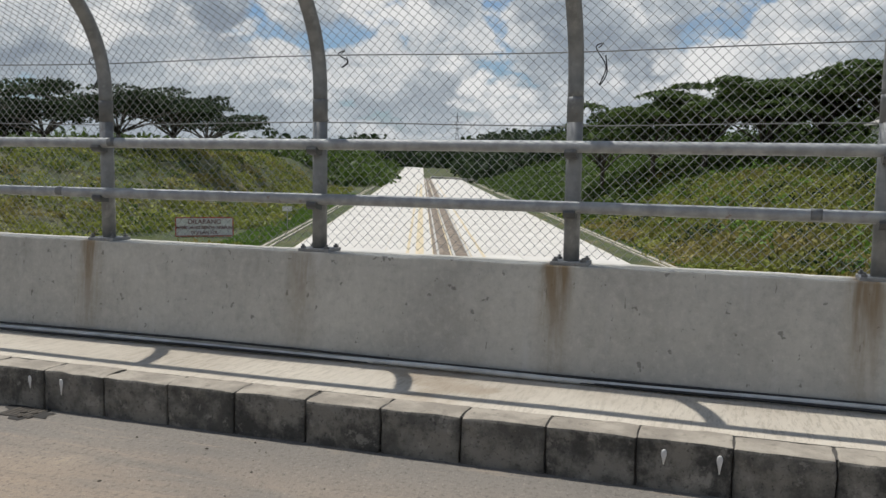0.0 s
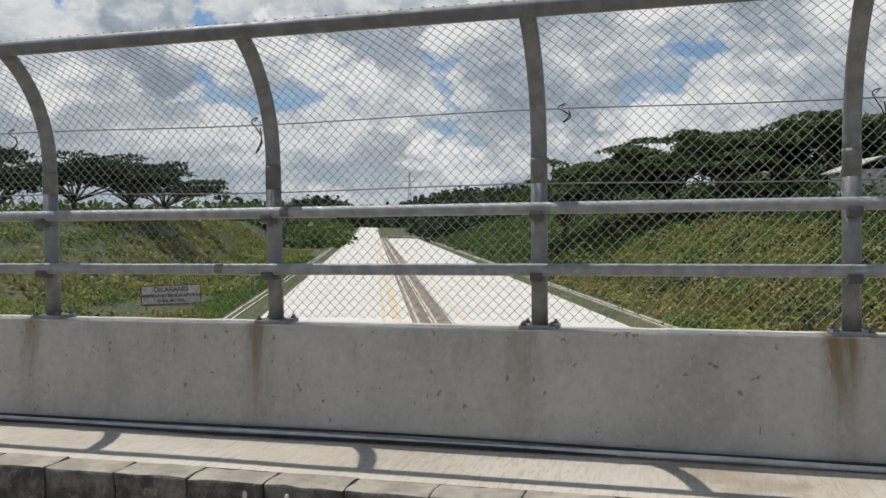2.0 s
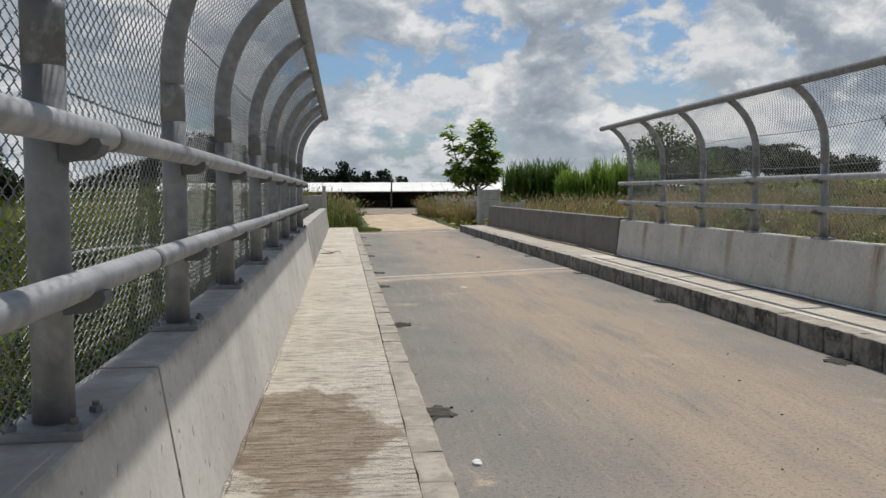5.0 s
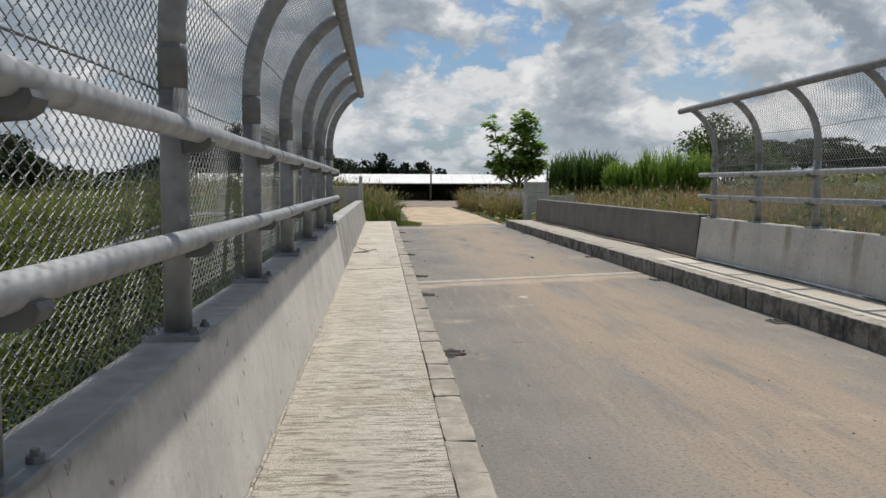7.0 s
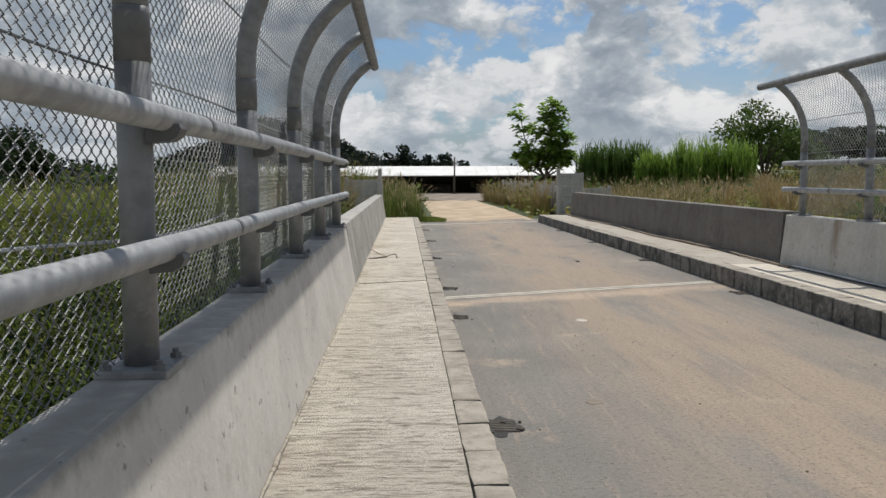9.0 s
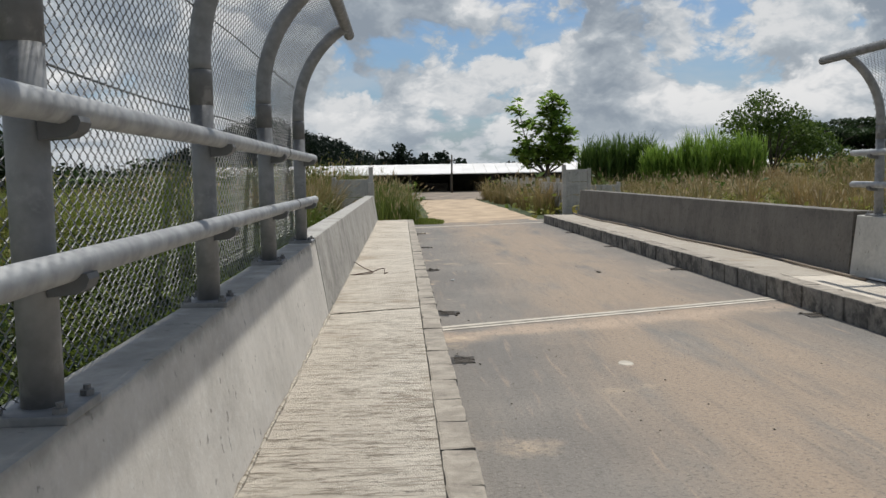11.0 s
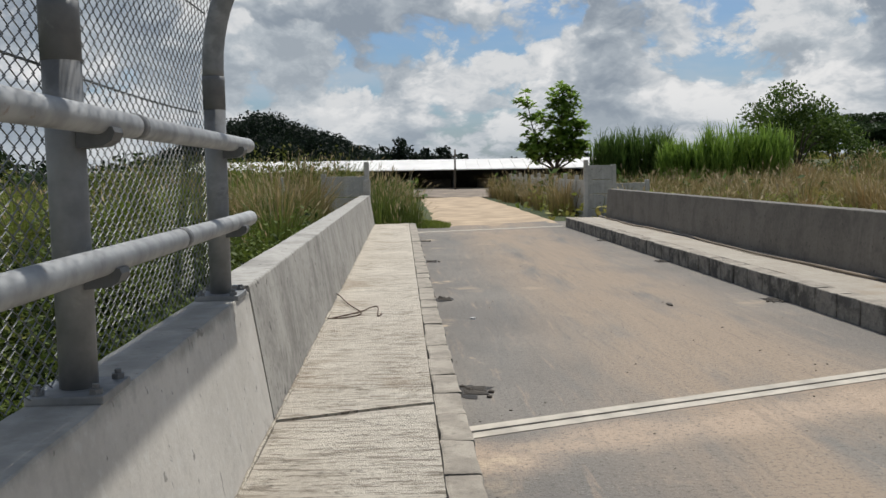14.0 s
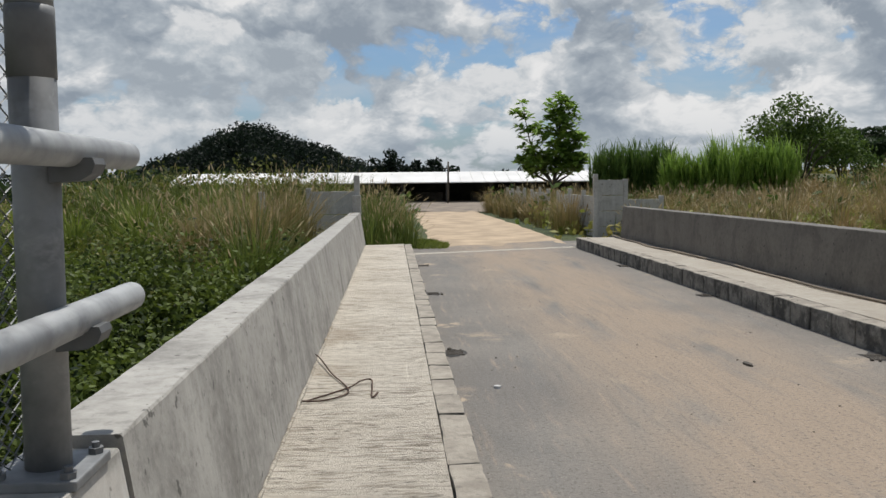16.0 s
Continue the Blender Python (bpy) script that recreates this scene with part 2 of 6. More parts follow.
def mat_brushed(name, coarse, tone=1.0):
    """Footway concrete, broomed across its length; coarse: how deep the broom marks are."""
    m, nt, b, p = material(name, 0.92)
    c = blend(nt, ramp(nt, fbm(nt, p, 1.1, 6, 0.6), 0.3, 0.7), (0.50 * tone, 0.44 * tone, 0.355 * tone), (0.60 * tone, 0.54 * tone, 0.445 * tone))
    ridge = fbm(nt, p, 9, 7, 0.76, 0.35, (0.55, 3.6, 1))
    c = blend(nt, fnum(nt, "MULTIPLY", ramp(nt, ridge, 0.50, 0.57), ramp(nt, fbm(nt, p, 1.7, 4, 0.6), 0.3, 0.65, 0.42 * coarse, 0.95 * coarse)), c, (0.20, 0.165, 0.12))
    crest = ramp(nt, ridge, 0.30, 0.42, 1.0, 0.0)
    c = blend(nt, fnum(nt, "MULTIPLY", crest, 0.5), c, (0.66 * tone, 0.605 * tone, 0.51 * tone))
    mud = ramp(nt, fbm(nt, p, 0.75, 5, 0.55), 0.60, 0.69)
    c = blend(nt, fnum(nt, "MULTIPLY", mud, 0.5), c, (0.27, 0.20, 0.13))
    sep = nt.nodes.new("ShaderNodeSeparateXYZ")
    nt.links.new(p, sep.inputs[0])
    px = fnum(nt, "MULTIPLY", fnum(nt, "ABSOLUTE", fnum(nt, "ADD", sep.outputs[0], 1.78)), 1.35)
    py = fnum(nt, "MULTIPLY", fnum(nt, "ABSOLUTE", fnum(nt, "SUBTRACT", sep.outputs[1], 0.4)), 0.6)
    puddle = ramp(nt, fnum(nt, "ADD", fnum(nt, "ADD", px, py), fnum(nt, "MULTIPLY", fbm(nt, p, 2.2, 5, 0.65), 1.3)), 1.45, 1.62, 1.0, 0.0)
    c = blend(nt, fnum(nt, "MULTIPLY", puddle, fnum(nt, "ADD", fnum(nt, "MULTIPLY", ramp(nt, ridge, 0.4, 0.6), 0.25), 0.6)), c, (0.175, 0.115, 0.066))
    pits = ramp(nt, fbm(nt, p, 15, 6, 0.75, 0.3, (0.75, 2.4, 1)), 0.60, 0.67)
    c = blend(nt, fnum(nt, "MULTIPLY", pits, 0.7 * coarse), c, (0.15, 0.125, 0.095))
    nt.links.new(c, b.inputs["Base Color"])
    bump(nt, b, fnum(nt, "ADD", ridge, fnum(nt, "MULTIPLY", pits, -0.5)), coarse, 0.03)
    return m


def mat_kerb():
    """Kerb stones: pale tops, near-black blotched faces, chosen by the normal; tone differs from stone to stone."""
    m, nt, b, p = material("kerb_stone", 0.9)
    info = nt.nodes.new("ShaderNodeObjectInfo")
    geo = nt.nodes.new("ShaderNodeTexCoord")
    q = vnum(nt, "ADD", geo.outputs["Object"], info.outputs["Location"])
    nsep = nt.nodes.new("ShaderNodeSeparateXYZ")
    nt.links.new(geo.outputs["Normal"], nsep.inputs[0])
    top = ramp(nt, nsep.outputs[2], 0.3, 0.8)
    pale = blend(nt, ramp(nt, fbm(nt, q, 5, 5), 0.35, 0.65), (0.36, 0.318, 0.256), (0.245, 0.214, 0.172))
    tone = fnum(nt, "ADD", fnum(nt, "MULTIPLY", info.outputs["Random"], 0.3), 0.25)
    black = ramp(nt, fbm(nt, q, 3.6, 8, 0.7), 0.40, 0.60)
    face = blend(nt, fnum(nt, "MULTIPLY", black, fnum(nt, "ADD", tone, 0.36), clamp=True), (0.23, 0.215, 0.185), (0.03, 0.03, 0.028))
    chip = ramp(nt, fbm(nt, q, 9, 6, 0.72), 0.56, 0.64)
    face = blend(nt, fnum(nt, "MULTIPLY", chip, 0.6), face, (0.33, 0.31, 0.27))
    speck = ramp(nt, fbm(nt, q, 40, 4, 0.7), 0.56, 0.66)
    face = blend(nt, fnum(nt, "MULTIPLY", speck, 0.6), face, (0.035, 0.034, 0.032))
    psep = nt.nodes.new("ShaderNodeSeparateXYZ")
    nt.links.new(geo.outputs["Object"], psep.inputs[0])
    seam = fnum(nt, "ADD", fnum(nt, "ABSOLUTE", psep.outputs[1]), fnum(nt, "MULTIPLY", fbm(nt, q, 7, 5, 0.65), 0.22))
    face = blend(nt, fnum(nt, "MULTIPLY", ramp(nt, seam, 0.29, 0.40), 0.6), face, (0.025, 0.024, 0.022))
    pale = blend(nt, fnum(nt, "MULTIPLY", ramp(nt, fbm(nt, q, 14, 5, 0.7), 0.54, 0.66), 0.5), pale, (0.15, 0.13, 0.105))
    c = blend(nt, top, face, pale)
    nt.links.new(c, b.inputs["Base Color"])
    bump(nt, b, fbm(nt, q, 22, 6, 0.7), 0.8, 0.014)
    return m


def mat_galvanised(name="galvanised_steel", tone=1.0, weld=None):
    m, nt, b, p = material(name, 0.6, 0.2)
    c = blend(nt, ramp(nt, fbm(nt, p, 9, 5), 0.3, 0.7), (0.26 * tone, 0.265 * tone, 0.265 * tone), (0.385 * tone, 0.39 * tone, 0.385 * tone))
    c = blend(nt, fnum(nt, "MULTIPLY", ramp(nt, fbm(nt, p, 4, 6, 0.65, 0.2), 0.58, 0.72), 0.45), c, (0.17, 0.165, 0.16))
    c = blend(nt, fnum(nt, "MULTIPLY", ramp(nt, fbm(nt, p, 11, 4, 0.6), 0.68, 0.76), 0.6), c, (0.20, 0.12, 0.07))
    if weld:
        # grimy paint daubed below the weld of the bent head, with a ragged lower edge
        sep = nt.nodes.new("ShaderNodeSeparateXYZ")
        nt.links.new(p, sep.inputs[0])
        info = nt.nodes.new("ShaderNodeObjectInfo")
        q = vnum(nt, "ADD", p, info.outputs["Location"])
        low = fnum(nt, "ADD", sep.outputs[2], fnum(nt, "MULTIPLY", fbm(nt, q, 6, 4, 0.65), 0.35))
        daub = fnum(nt, "MULTIPLY", ramp(nt, low, weld - 0.1, weld - 0.04), ramp(nt, sep.outputs[2], weld + 0.015, weld + 0.03, 1.0, 0.0))
        some = nt.nodes.new("ShaderNodeTexWhiteNoise")
        nt.links.new(info.outputs["Location"], some.inputs["Vector"])
        daub = fnum(nt, "MULTIPLY", daub, ramp(nt, some.outputs["Value"], 0.3, 0.5, 0.25, 1.0))
        c = blend(nt, fnum(nt, "MULTIPLY", daub, 0.48), c, (0.075, 0.074, 0.072))
        c = blend(nt, fnum(nt, "MULTIPLY", ramp(nt, fbm(nt, q, 5, 5, 0.7, 0.3), 0.55, 0.66), 0.5), c, (0.36, 0.36, 0.35))
    nt.links.new(c, b.inputs["Base Color"])
    nt.links.new(ramp(nt, fbm(nt, p, 16, 4), 0.3, 0.7, 0.5, 0.72), b.inputs["Roughness"])
    bump(nt, b, fbm(nt, p, 70, 3), 0.1, 0.002)
    return m


def mat_leaf(name, dark, light, tint=(0.25, 0.22, 0.05), dry=0.0, scale=0.5):
    m, nt, b, p = material(name, 0.6)
    geo = nt.nodes.new("ShaderNodeNewGeometry")
    r = geo.outputs["Random Per Island"]
    c = blend(nt, r, dark, light)
    patch = ramp(nt, fbm(nt, p, scale, 4, 0.6), 0.45, 0.62)
    c = blend(nt, fnum(nt, "MULTIPLY", patch, 0.5), c, tuple(v * 1.35 for v in light))
    if dry:
        c = blend(nt, fnum(nt, "MULTIPLY", ramp(nt, fbm(nt, p, scale * 0.6, 4, 0.6, 0.3), 0.5, 0.66), dry), c, tint)
    nt.links.new(c, b.inputs["Base Color"])
    b.inputs["Specular IOR Level"].default_value = 0.25
    tr = nt.nodes.new("ShaderNodeBsdfTranslucent")
    nt.links.new(c, tr.inputs[0])
    mix = nt.nodes.new("ShaderNodeMixShader")
    mix.inputs[0].default_value = 0.35
    nt.links.new(b.outputs[0], mix.inputs[1])
    nt.links.new(tr.outputs[0], mix.inputs[2])
    nt.links.new(mix.outputs[0], nt.nodes["Material Output"].inputs[0])
    return m


def mat_ground():
    m, nt, b, p = material("grassy_soil", 0.95)
    # soil greens kept dark so gaps between the blades read as shadow
    c = blend(nt, ramp(nt, fbm(nt, p, 0.35, 6), 0.3, 0.7), (0.03, 0.046, 0.012), (0.075, 0.092, 0.022))
    c = blend(nt, fnum(nt, "MULTIPLY", ramp(nt, fbm(nt, p, 0.09, 6, 0.6), 0.45, 0.65), 0.65), c, (0.12, 0.10, 0.042))
    c = blend(nt, ramp(nt, fbm(nt, p, 0.22, 5, 0.6), 0.63, 0.70), c, (0.27, 0.20, 0.12))
    c = blend(nt, fnum(nt, "MULTIPLY", ramp(nt, fbm(nt, p, 5, 5, 0.65), 0.45, 0.65), 0.5), c, (0.035, 0.05, 0.013))
    nt.links.new(c, b.inputs["Base Color"])
    bump(nt, b, fbm(nt, p, 3, 6, 0.65), 0.9, 0.12)
    return m


def mat_highway():
    m, nt, b, p = material("highway_concrete", 0.85)
    info = nt.nodes.new("ShaderNodeObjectInfo")
    c = blend(nt, ramp(nt, fbm(nt, p, 0.15, 5), 0.3, 0.7), (0.52, 0.49, 0.44), (0.62, 0.59, 0.53))
    c = blend(nt, fnum(nt, "MULTIPLY", info.outputs["Random"], 0.22), c, (0.46, 0.43, 0.385))
    c = blend(nt, fnum(nt, "MULTIPLY", ramp(nt, fbm(nt, p, 0.6, 5, 0.6, 0, (0.2, 3, 1)), 0.55, 0.7), 0.3), c, (0.42, 0.36, 0.27))
    nt.links.new(c, b.inputs["Base Color"])
    return m


M_WALL_R = mat_concrete("parapet_concrete", (0.52, 0.50, 0.445), (0.30, 0.285, 0.25), 0.55, (0.93, 2.0))
M_WALL_L = mat_concrete("parapet_concrete_pale", (0.60, 0.56, 0.495), (0.31, 0.285, 0.245), 0.4, None, 0.35, 0.65)
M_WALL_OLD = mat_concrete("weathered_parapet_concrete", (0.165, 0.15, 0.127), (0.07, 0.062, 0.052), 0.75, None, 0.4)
M_WALL_END = mat_concrete("grey_wing_wall_concrete", (0.40, 0.378, 0.335), (0.135, 0.124, 0.106), 0.8, None, 0.4)
M_PANEL = mat_concrete("precast_panel_concrete", (0.50, 0.48, 0.435), (0.19, 0.18, 0.155), 0.6)
M_ROAD, M_WALK, M_WALK_R, M_KERB = mat_road(), mat_brushed("broomed_concrete", 1.0), mat_brushed("worn_footway_concrete", 0.35, 0.93), mat_kerb()
M_WALK_END = mat_brushed("grey_footway_concrete", 0.5, 0.68)
M_STEEL, M_STEEL_DARK = mat_galvanised(), mat_galvanised("weathered_galvanised_steel", 0.5)
M_POST = mat_galvanised("dull_galvanised_post", 0.7, 2.2)
# patina and the shade beneath the rails, both in one dark tone
M_LUG = mat_galvanised("shaded_patinated_steel", 0.3)
# head rail: steel tone lowered to carry the shade on its underside
M_POST_HEAD = mat_galvanised("shade_toned_galvanised_rail", 0.55)
M_WIRE = mat_plain("galvanised_wire", (0.22, 0.225, 0.222), 0.55, 0.3, 0.2, 3, 0)
M_GROUND, M_HIGHWAY = mat_ground(), mat_highway()
M_LEAF = mat_leaf("leaf_green", (0.03, 0.06, 0.011), (0.10, 0.15, 0.03))
M_LEAF_BRIGHT = mat_leaf("leaf_bright", (0.05, 0.11, 0.014), (0.15, 0.25, 0.04))
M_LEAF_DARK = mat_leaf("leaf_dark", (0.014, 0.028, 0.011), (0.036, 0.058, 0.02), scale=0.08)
M_LEAF_WOOD = mat_leaf("leaf_woodland", (0.03, 0.055, 0.014), (0.085, 0.125, 0.03), scale=0.1)
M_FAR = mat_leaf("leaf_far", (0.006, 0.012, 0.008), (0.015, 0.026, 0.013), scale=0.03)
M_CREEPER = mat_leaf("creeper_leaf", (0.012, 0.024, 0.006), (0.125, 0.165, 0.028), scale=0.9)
M_WEED = mat_leaf("weed_leaf", (0.03, 0.045, 0.009), (0.19, 0.20, 0.042), (0.2, 0.15, 0.06), 0.5, 0.2)
M_BANK = mat_leaf("bank_grass_blade", (0.075, 0.09, 0.018), (0.225, 0.215, 0.055), (0.30, 0.22, 0.085), 0.7, 0.1)
# copy of the cane leaf with shade put into its green, for the back clumps
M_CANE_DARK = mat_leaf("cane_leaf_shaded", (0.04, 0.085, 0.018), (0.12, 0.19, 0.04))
M_SCRUB = mat_leaf("scrub_leaf", (0.08, 0.115, 0.018), (0.27, 0.285, 0.06), (0.33, 0.24, 0.09), 0.65, 0.13)
M_CANE = mat_leaf("cane_leaf", (0.10, 0.18, 0.025), (0.26, 0.38, 0.07))
M_GRASS = mat_leaf("grass_blade", (0.045, 0.078, 0.014), (0.145, 0.18, 0.04), (0.29, 0.21, 0.095), 0.8, 0.22)
M_MEADOW = mat_leaf("meadow_blade", (0.06, 0.105, 0.014), (0.20, 0.26, 0.038), (0.27, 0.24, 0.08), 0.5, 0.15)
M_DRY = mat_leaf("dry_grass_blade", (0.11, 0.11, 0.03), (0.27, 0.20, 0.09), (0.34, 0.22, 0.10), 0.8, 0.3)
M_STRAW = mat_leaf("straw_seedhead", (0.24, 0.18, 0.09), (0.38, 0.30, 0.17), scale=0.4)
M_BARK = mat_plain("bark", (0.10, 0.085, 0.065), 0.9, 0, 0.4, 4, 0.6)
M_DIRT = mat_plain("tan_dirt", (0.47, 0.355, 0.235), 0.95, 0, 0.3, 0.9, 0.6)
M_ROOF = mat_plain("white_sheet_roof", (0.70, 0.68, 0.64), 0.6, 0, 0.12, 0.4, 0.1)
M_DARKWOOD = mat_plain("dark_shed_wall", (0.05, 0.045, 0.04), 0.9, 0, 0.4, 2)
M_WHITE = mat_plain("white_paint", (0.72, 0.71, 0.68), 0.6, 0, 0.15, 3)
M_RED = mat_plain("red_paint", (0.42, 0.06, 0.045), 0.55, 0, 0.2, 3)
M_INK = mat_plain("sign_ink", (0.16, 0.05, 0.05), 0.6, 0, 0.2, 3)
M_PVC = mat_plain("white_pipe", (0.60, 0.60, 0.58), 0.5, 0, 0.25, 5)
M_BLACK = mat_plain("black_rubber", (0.02, 0.02, 0.021), 0.6, 0, 0.3, 6)
M_RUST = mat_plain("rusty_iron", (0.11, 0.065, 0.045), 0.8, 0.3, 0.4, 20, 0.5)
M_CLOTH = mat_plain("dirty_white_rag", (0.60, 0.58, 0.55), 0.9, 0, 0.3, 25, 0.5)
M_GAP = mat_plain("joint_filler", (0.065, 0.058, 0.05), 0.95, 0, 0.3, 8)
M_SILT_SHADE = mat_plain("silt_and_recess_shade", (0.026, 0.022, 0.018), 0.8, 0, 0.4, 8, 0.6)
M_MUD = mat_plain("damp_mud", (0.09, 0.075, 0.058), 0.9, 0, 0.4, 8, 0.6)
M_MEDIAN = mat_plain("median_soil", (0.25, 0.20, 0.15), 0.95, 0, 0.45, 0.7, 0.6)
M_LINE = mat_plain("yellow_stain", (0.60, 0.50, 0.33), 0.9, 0, 0.2, 1.5)
M_DASH = mat_plain("pale_joint_mortar", (0.49, 0.44, 0.36), 0.9, 0, 0.25, 4)

# ---- building helpers ----


def thing(name, at=(0, 0, 0), turn=0.0, label="", category="", group="", kind=""):
    e = new(name)
    e.empty_display_size = 0.2
    e.matrix_world = pose(*at, 0, 0, turn)
    return tagged(e, label, category, group, kind)


def mesh_of(bm, name, mat, smooth=False):
    me = bpy.data.meshes.new(name)
    bm.to_mesh(me)
    bm.free()
    me.materials.append(mat)
    if smooth:
        me.shade_smooth()
    return me


def part(name, bm, mat, parent, label="", smooth=False):
    """Links a bmesh (or a mesh) as one mesh object under a thing or part, in the parent's own coordinates."""
    me = mesh_of(bm, name, mat, smooth) if isinstance(bm, bmesh.types.BMesh) else bm
    ob = new(name, me)
    ob.parent = parent
    if label:
        ob["label"] = label
    return ob


def solo(name, bm, mat, label="", category="", group="", kind="", smooth=False, at=None):
    me = mesh_of(bm, name, mat, smooth) if isinstance(bm, bmesh.types.BMesh) else bm
    ob = new(name, me)
    if at is not None:
        ob.matrix_world = at
    return tagged(ob, label, category, group, kind)


def box(bm, x0, x1, y0, y1, z0, z1, bevel=0.0):
    geo = bmesh.ops.create_cube(bm, size=1, matrix=Matrix.LocRotScale(((x0 + x1) / 2, (y0 + y1) / 2, (z0 + z1) / 2), None, (abs(x1 - x0), abs(y1 - y0), abs(z1 - z0))))
    if bevel:
        edges = list({e for v in geo["verts"] for e in v.link_edges})
        bmesh.ops.bevel(bm, geom=edges, offset=bevel, segments=2, affect="EDGES", profile=0.6)
    return bm


def prism(bm, outline, a, b, lift=None):
    """Closed outline [(x, z)] carried from y = a to y = b; a and b may be functions of x (skew ends)."""
    fa = a if callable(a) else (lambda x: a)
    fb = b if callable(b) else (lambda x: b)
    va = [bm.verts.new((x, fa(x), z)) for x, z in outline]
    vb = [bm.verts.new((x, fb(x), z)) for x, z in outline]
    n = len(outline)
    for i in range(n):
        bm.faces.new((va[i], va[(i + 1) % n], vb[(i + 1) % n], vb[i]))
    bm.faces.new(va[::-1])
    bm.faces.new(vb)
    bmesh.ops.recalc_face_normals(bm, faces=bm.faces)
    return bm


def tube(bm, points, radius, sides=10, caps=True):
    """A pipe along the points; radius is a number or one for each point."""
    pts = [Vector(p) for p in points]
    rad = radius if isinstance(radius, (list, tuple)) else [radius] * len(pts)
    rings, side = [], None
    for i, p in enumerate(pts):
        d = (pts[min(i + 1, len(pts) - 1)] - pts[max(i - 1, 0)]).normalized()
        if side is None:
            side = d.orthogonal().normalized()
        side = (side - d * side.dot(d)).normalized()
        other = d.cross(side)
        rings.append([bm.verts.new(p + (side * math.cos(a) + other * math.sin(a)) * rad[i]) for a in (2 * math.pi * k / sides for k in range(sides))])
    for r0, r1 in zip(rings, rings[1:]):
        for k in range(sides):
            bm.faces.new((r0[k], r0[(k + 1) % sides], r1[(k + 1) % sides], r1[k]))
    if caps:
        bm.faces.new(rings[0][::-1])
        bm.faces.new(rings[-1])
    return bm


def quads(name, v, mat):
    """A mesh of loose quads from an array of shape (n, 4, 3)."""
    n = len(v)
    me = bpy.data.meshes.new(name)
    me.vertices.add(4 * n)
    me.vertices.foreach_set("co", np.asarray(v, dtype=np.float32).ravel())
    me.loops.add(4 * n)
    me.loops.foreach_set("vertex_index", np.arange(4 * n, dtype=np.int32))
    me.polygons.add(n)
    me.polygons.foreach_set("loop_start", np.arange(0, 4 * n, 4, dtype=np.int32))
    me.update(calc_edges=True)
    me.materials.append(mat)
    return me


RNG = np.random.default_rng(7)


def leaves(centres, size, flat=0.0, ratio=0.55):
    """Small leaf-shaped quads (diamonds) at the centres, turned at random; flat: 0 any way, 1 lying level."""
    c = np.asarray(centres, float)
    n = len(c)
    nor = RNG.normal(size=(n, 3))
    nor /= np.linalg.norm(nor, axis=1)[:, None]
    nor = nor * (1 - flat) + np.array((0, 0, 1.0)) * flat
    nor /= np.linalg.norm(nor, axis=1)[:, None]
    a = np.cross(nor, RNG.normal(size=(n, 3)))
    a /= np.linalg.norm(a, axis=1)[:, None]
    b = np.cross(nor, a)
    s = (size * RNG.uniform(0.6, 1.35, n))[:, None]
    return np.stack((c - a * s, c - b * s * ratio + nor * s * 0.12, c + a * s, c + b * s * ratio + nor * s * 0.12), axis=1)


def blades(roots, height, width, lean=0.35):
    """Grass blades: narrow quads that lean and taper from their roots."""
    r = np.asarray(roots, float)
    n = len(r)
    h = (height * RNG.uniform(0.55, 1.25, n))[:, None]
    ang = RNG.uniform(0, 2 * np.pi, n)
    side = np.stack((np.cos(ang), np.sin(ang), np.zeros(n)), 1)
    out = np.stack((np.cos(ang + 1.3), np.sin(ang + 1.3), np.zeros(n)), 1) * RNG.uniform(0, lean, n)[:, None] * h
    w = (width * RNG.uniform(0.6, 1.3, n))[:, None]
    up = np.array((0, 0, 1.0))
    mid = r + up * h * 0.6 + out * 0.35
    tip = r + up * h * 0.97 + out
    return np.stack((r - side * w * 0.5, mid + side * w * 0.6, tip, mid - side * w * 0.6), axis=1)



def smooth(pts, n=6):
    """Rounded line through the points."""
    p = [Vector(q) for q in pts]
    p = [p[0] * 2 - p[1]] + p + [p[-1] * 2 - p[-2]]
    out = []
    for a, b, c, d in zip(p, p[1:], p[2:], p[3:]):
        for k in range(n):
            t = k / n
            out.append(0.5 * (2 * b + (c - a) * t + (2 * a - 5 * b + 4 * c - d) * t * t + (3 * b - 3 * c + d - a) * t ** 3))
    return out + [p[-2]]


# ---- the plan ----
ROAD_L, ROAD_R = -0.985, 3.48          # kerb faces
WALK = 0.29                            # height of both footways
TOP = 1.045                            # parapets over the bridge
SKEW = math.tan(radians(20))           # joints run with the highway below, askew to the bridge
HZ = -6.5                              # highway level
HDIR = Vector((math.cos(radians(20)), math.sin(radians(20)), 0))
HNOR = Vector((-math.sin(radians(20)), math.cos(radians(20)), 0))


def skew(y0, x0=0.0):
    return lambda x: y0 + (x - x0) * SKEW


def step(a, b, x):
    t = np.clip((np.asarray(x, float) - a) / (b - a), 0, 1)
    return t * t * (3 - 2 * t)


def bumpy(x, y, scale, seed=0.0):
    """Smooth hills and hollows made of a few crossed waves, -1 to 1."""
    x, y = np.asarray(x, float) / scale, np.asarray(y, float) / scale
    return (np.sin(x * 1.3 + seed + 1.7 * np.sin(y * 0.7)) + np.sin(y * 1.7 - seed * 2 + 1.1 * np.sin(x * 0.9)) + np.sin((x + y) * 2.9 + seed) * 0.5) / 2.5


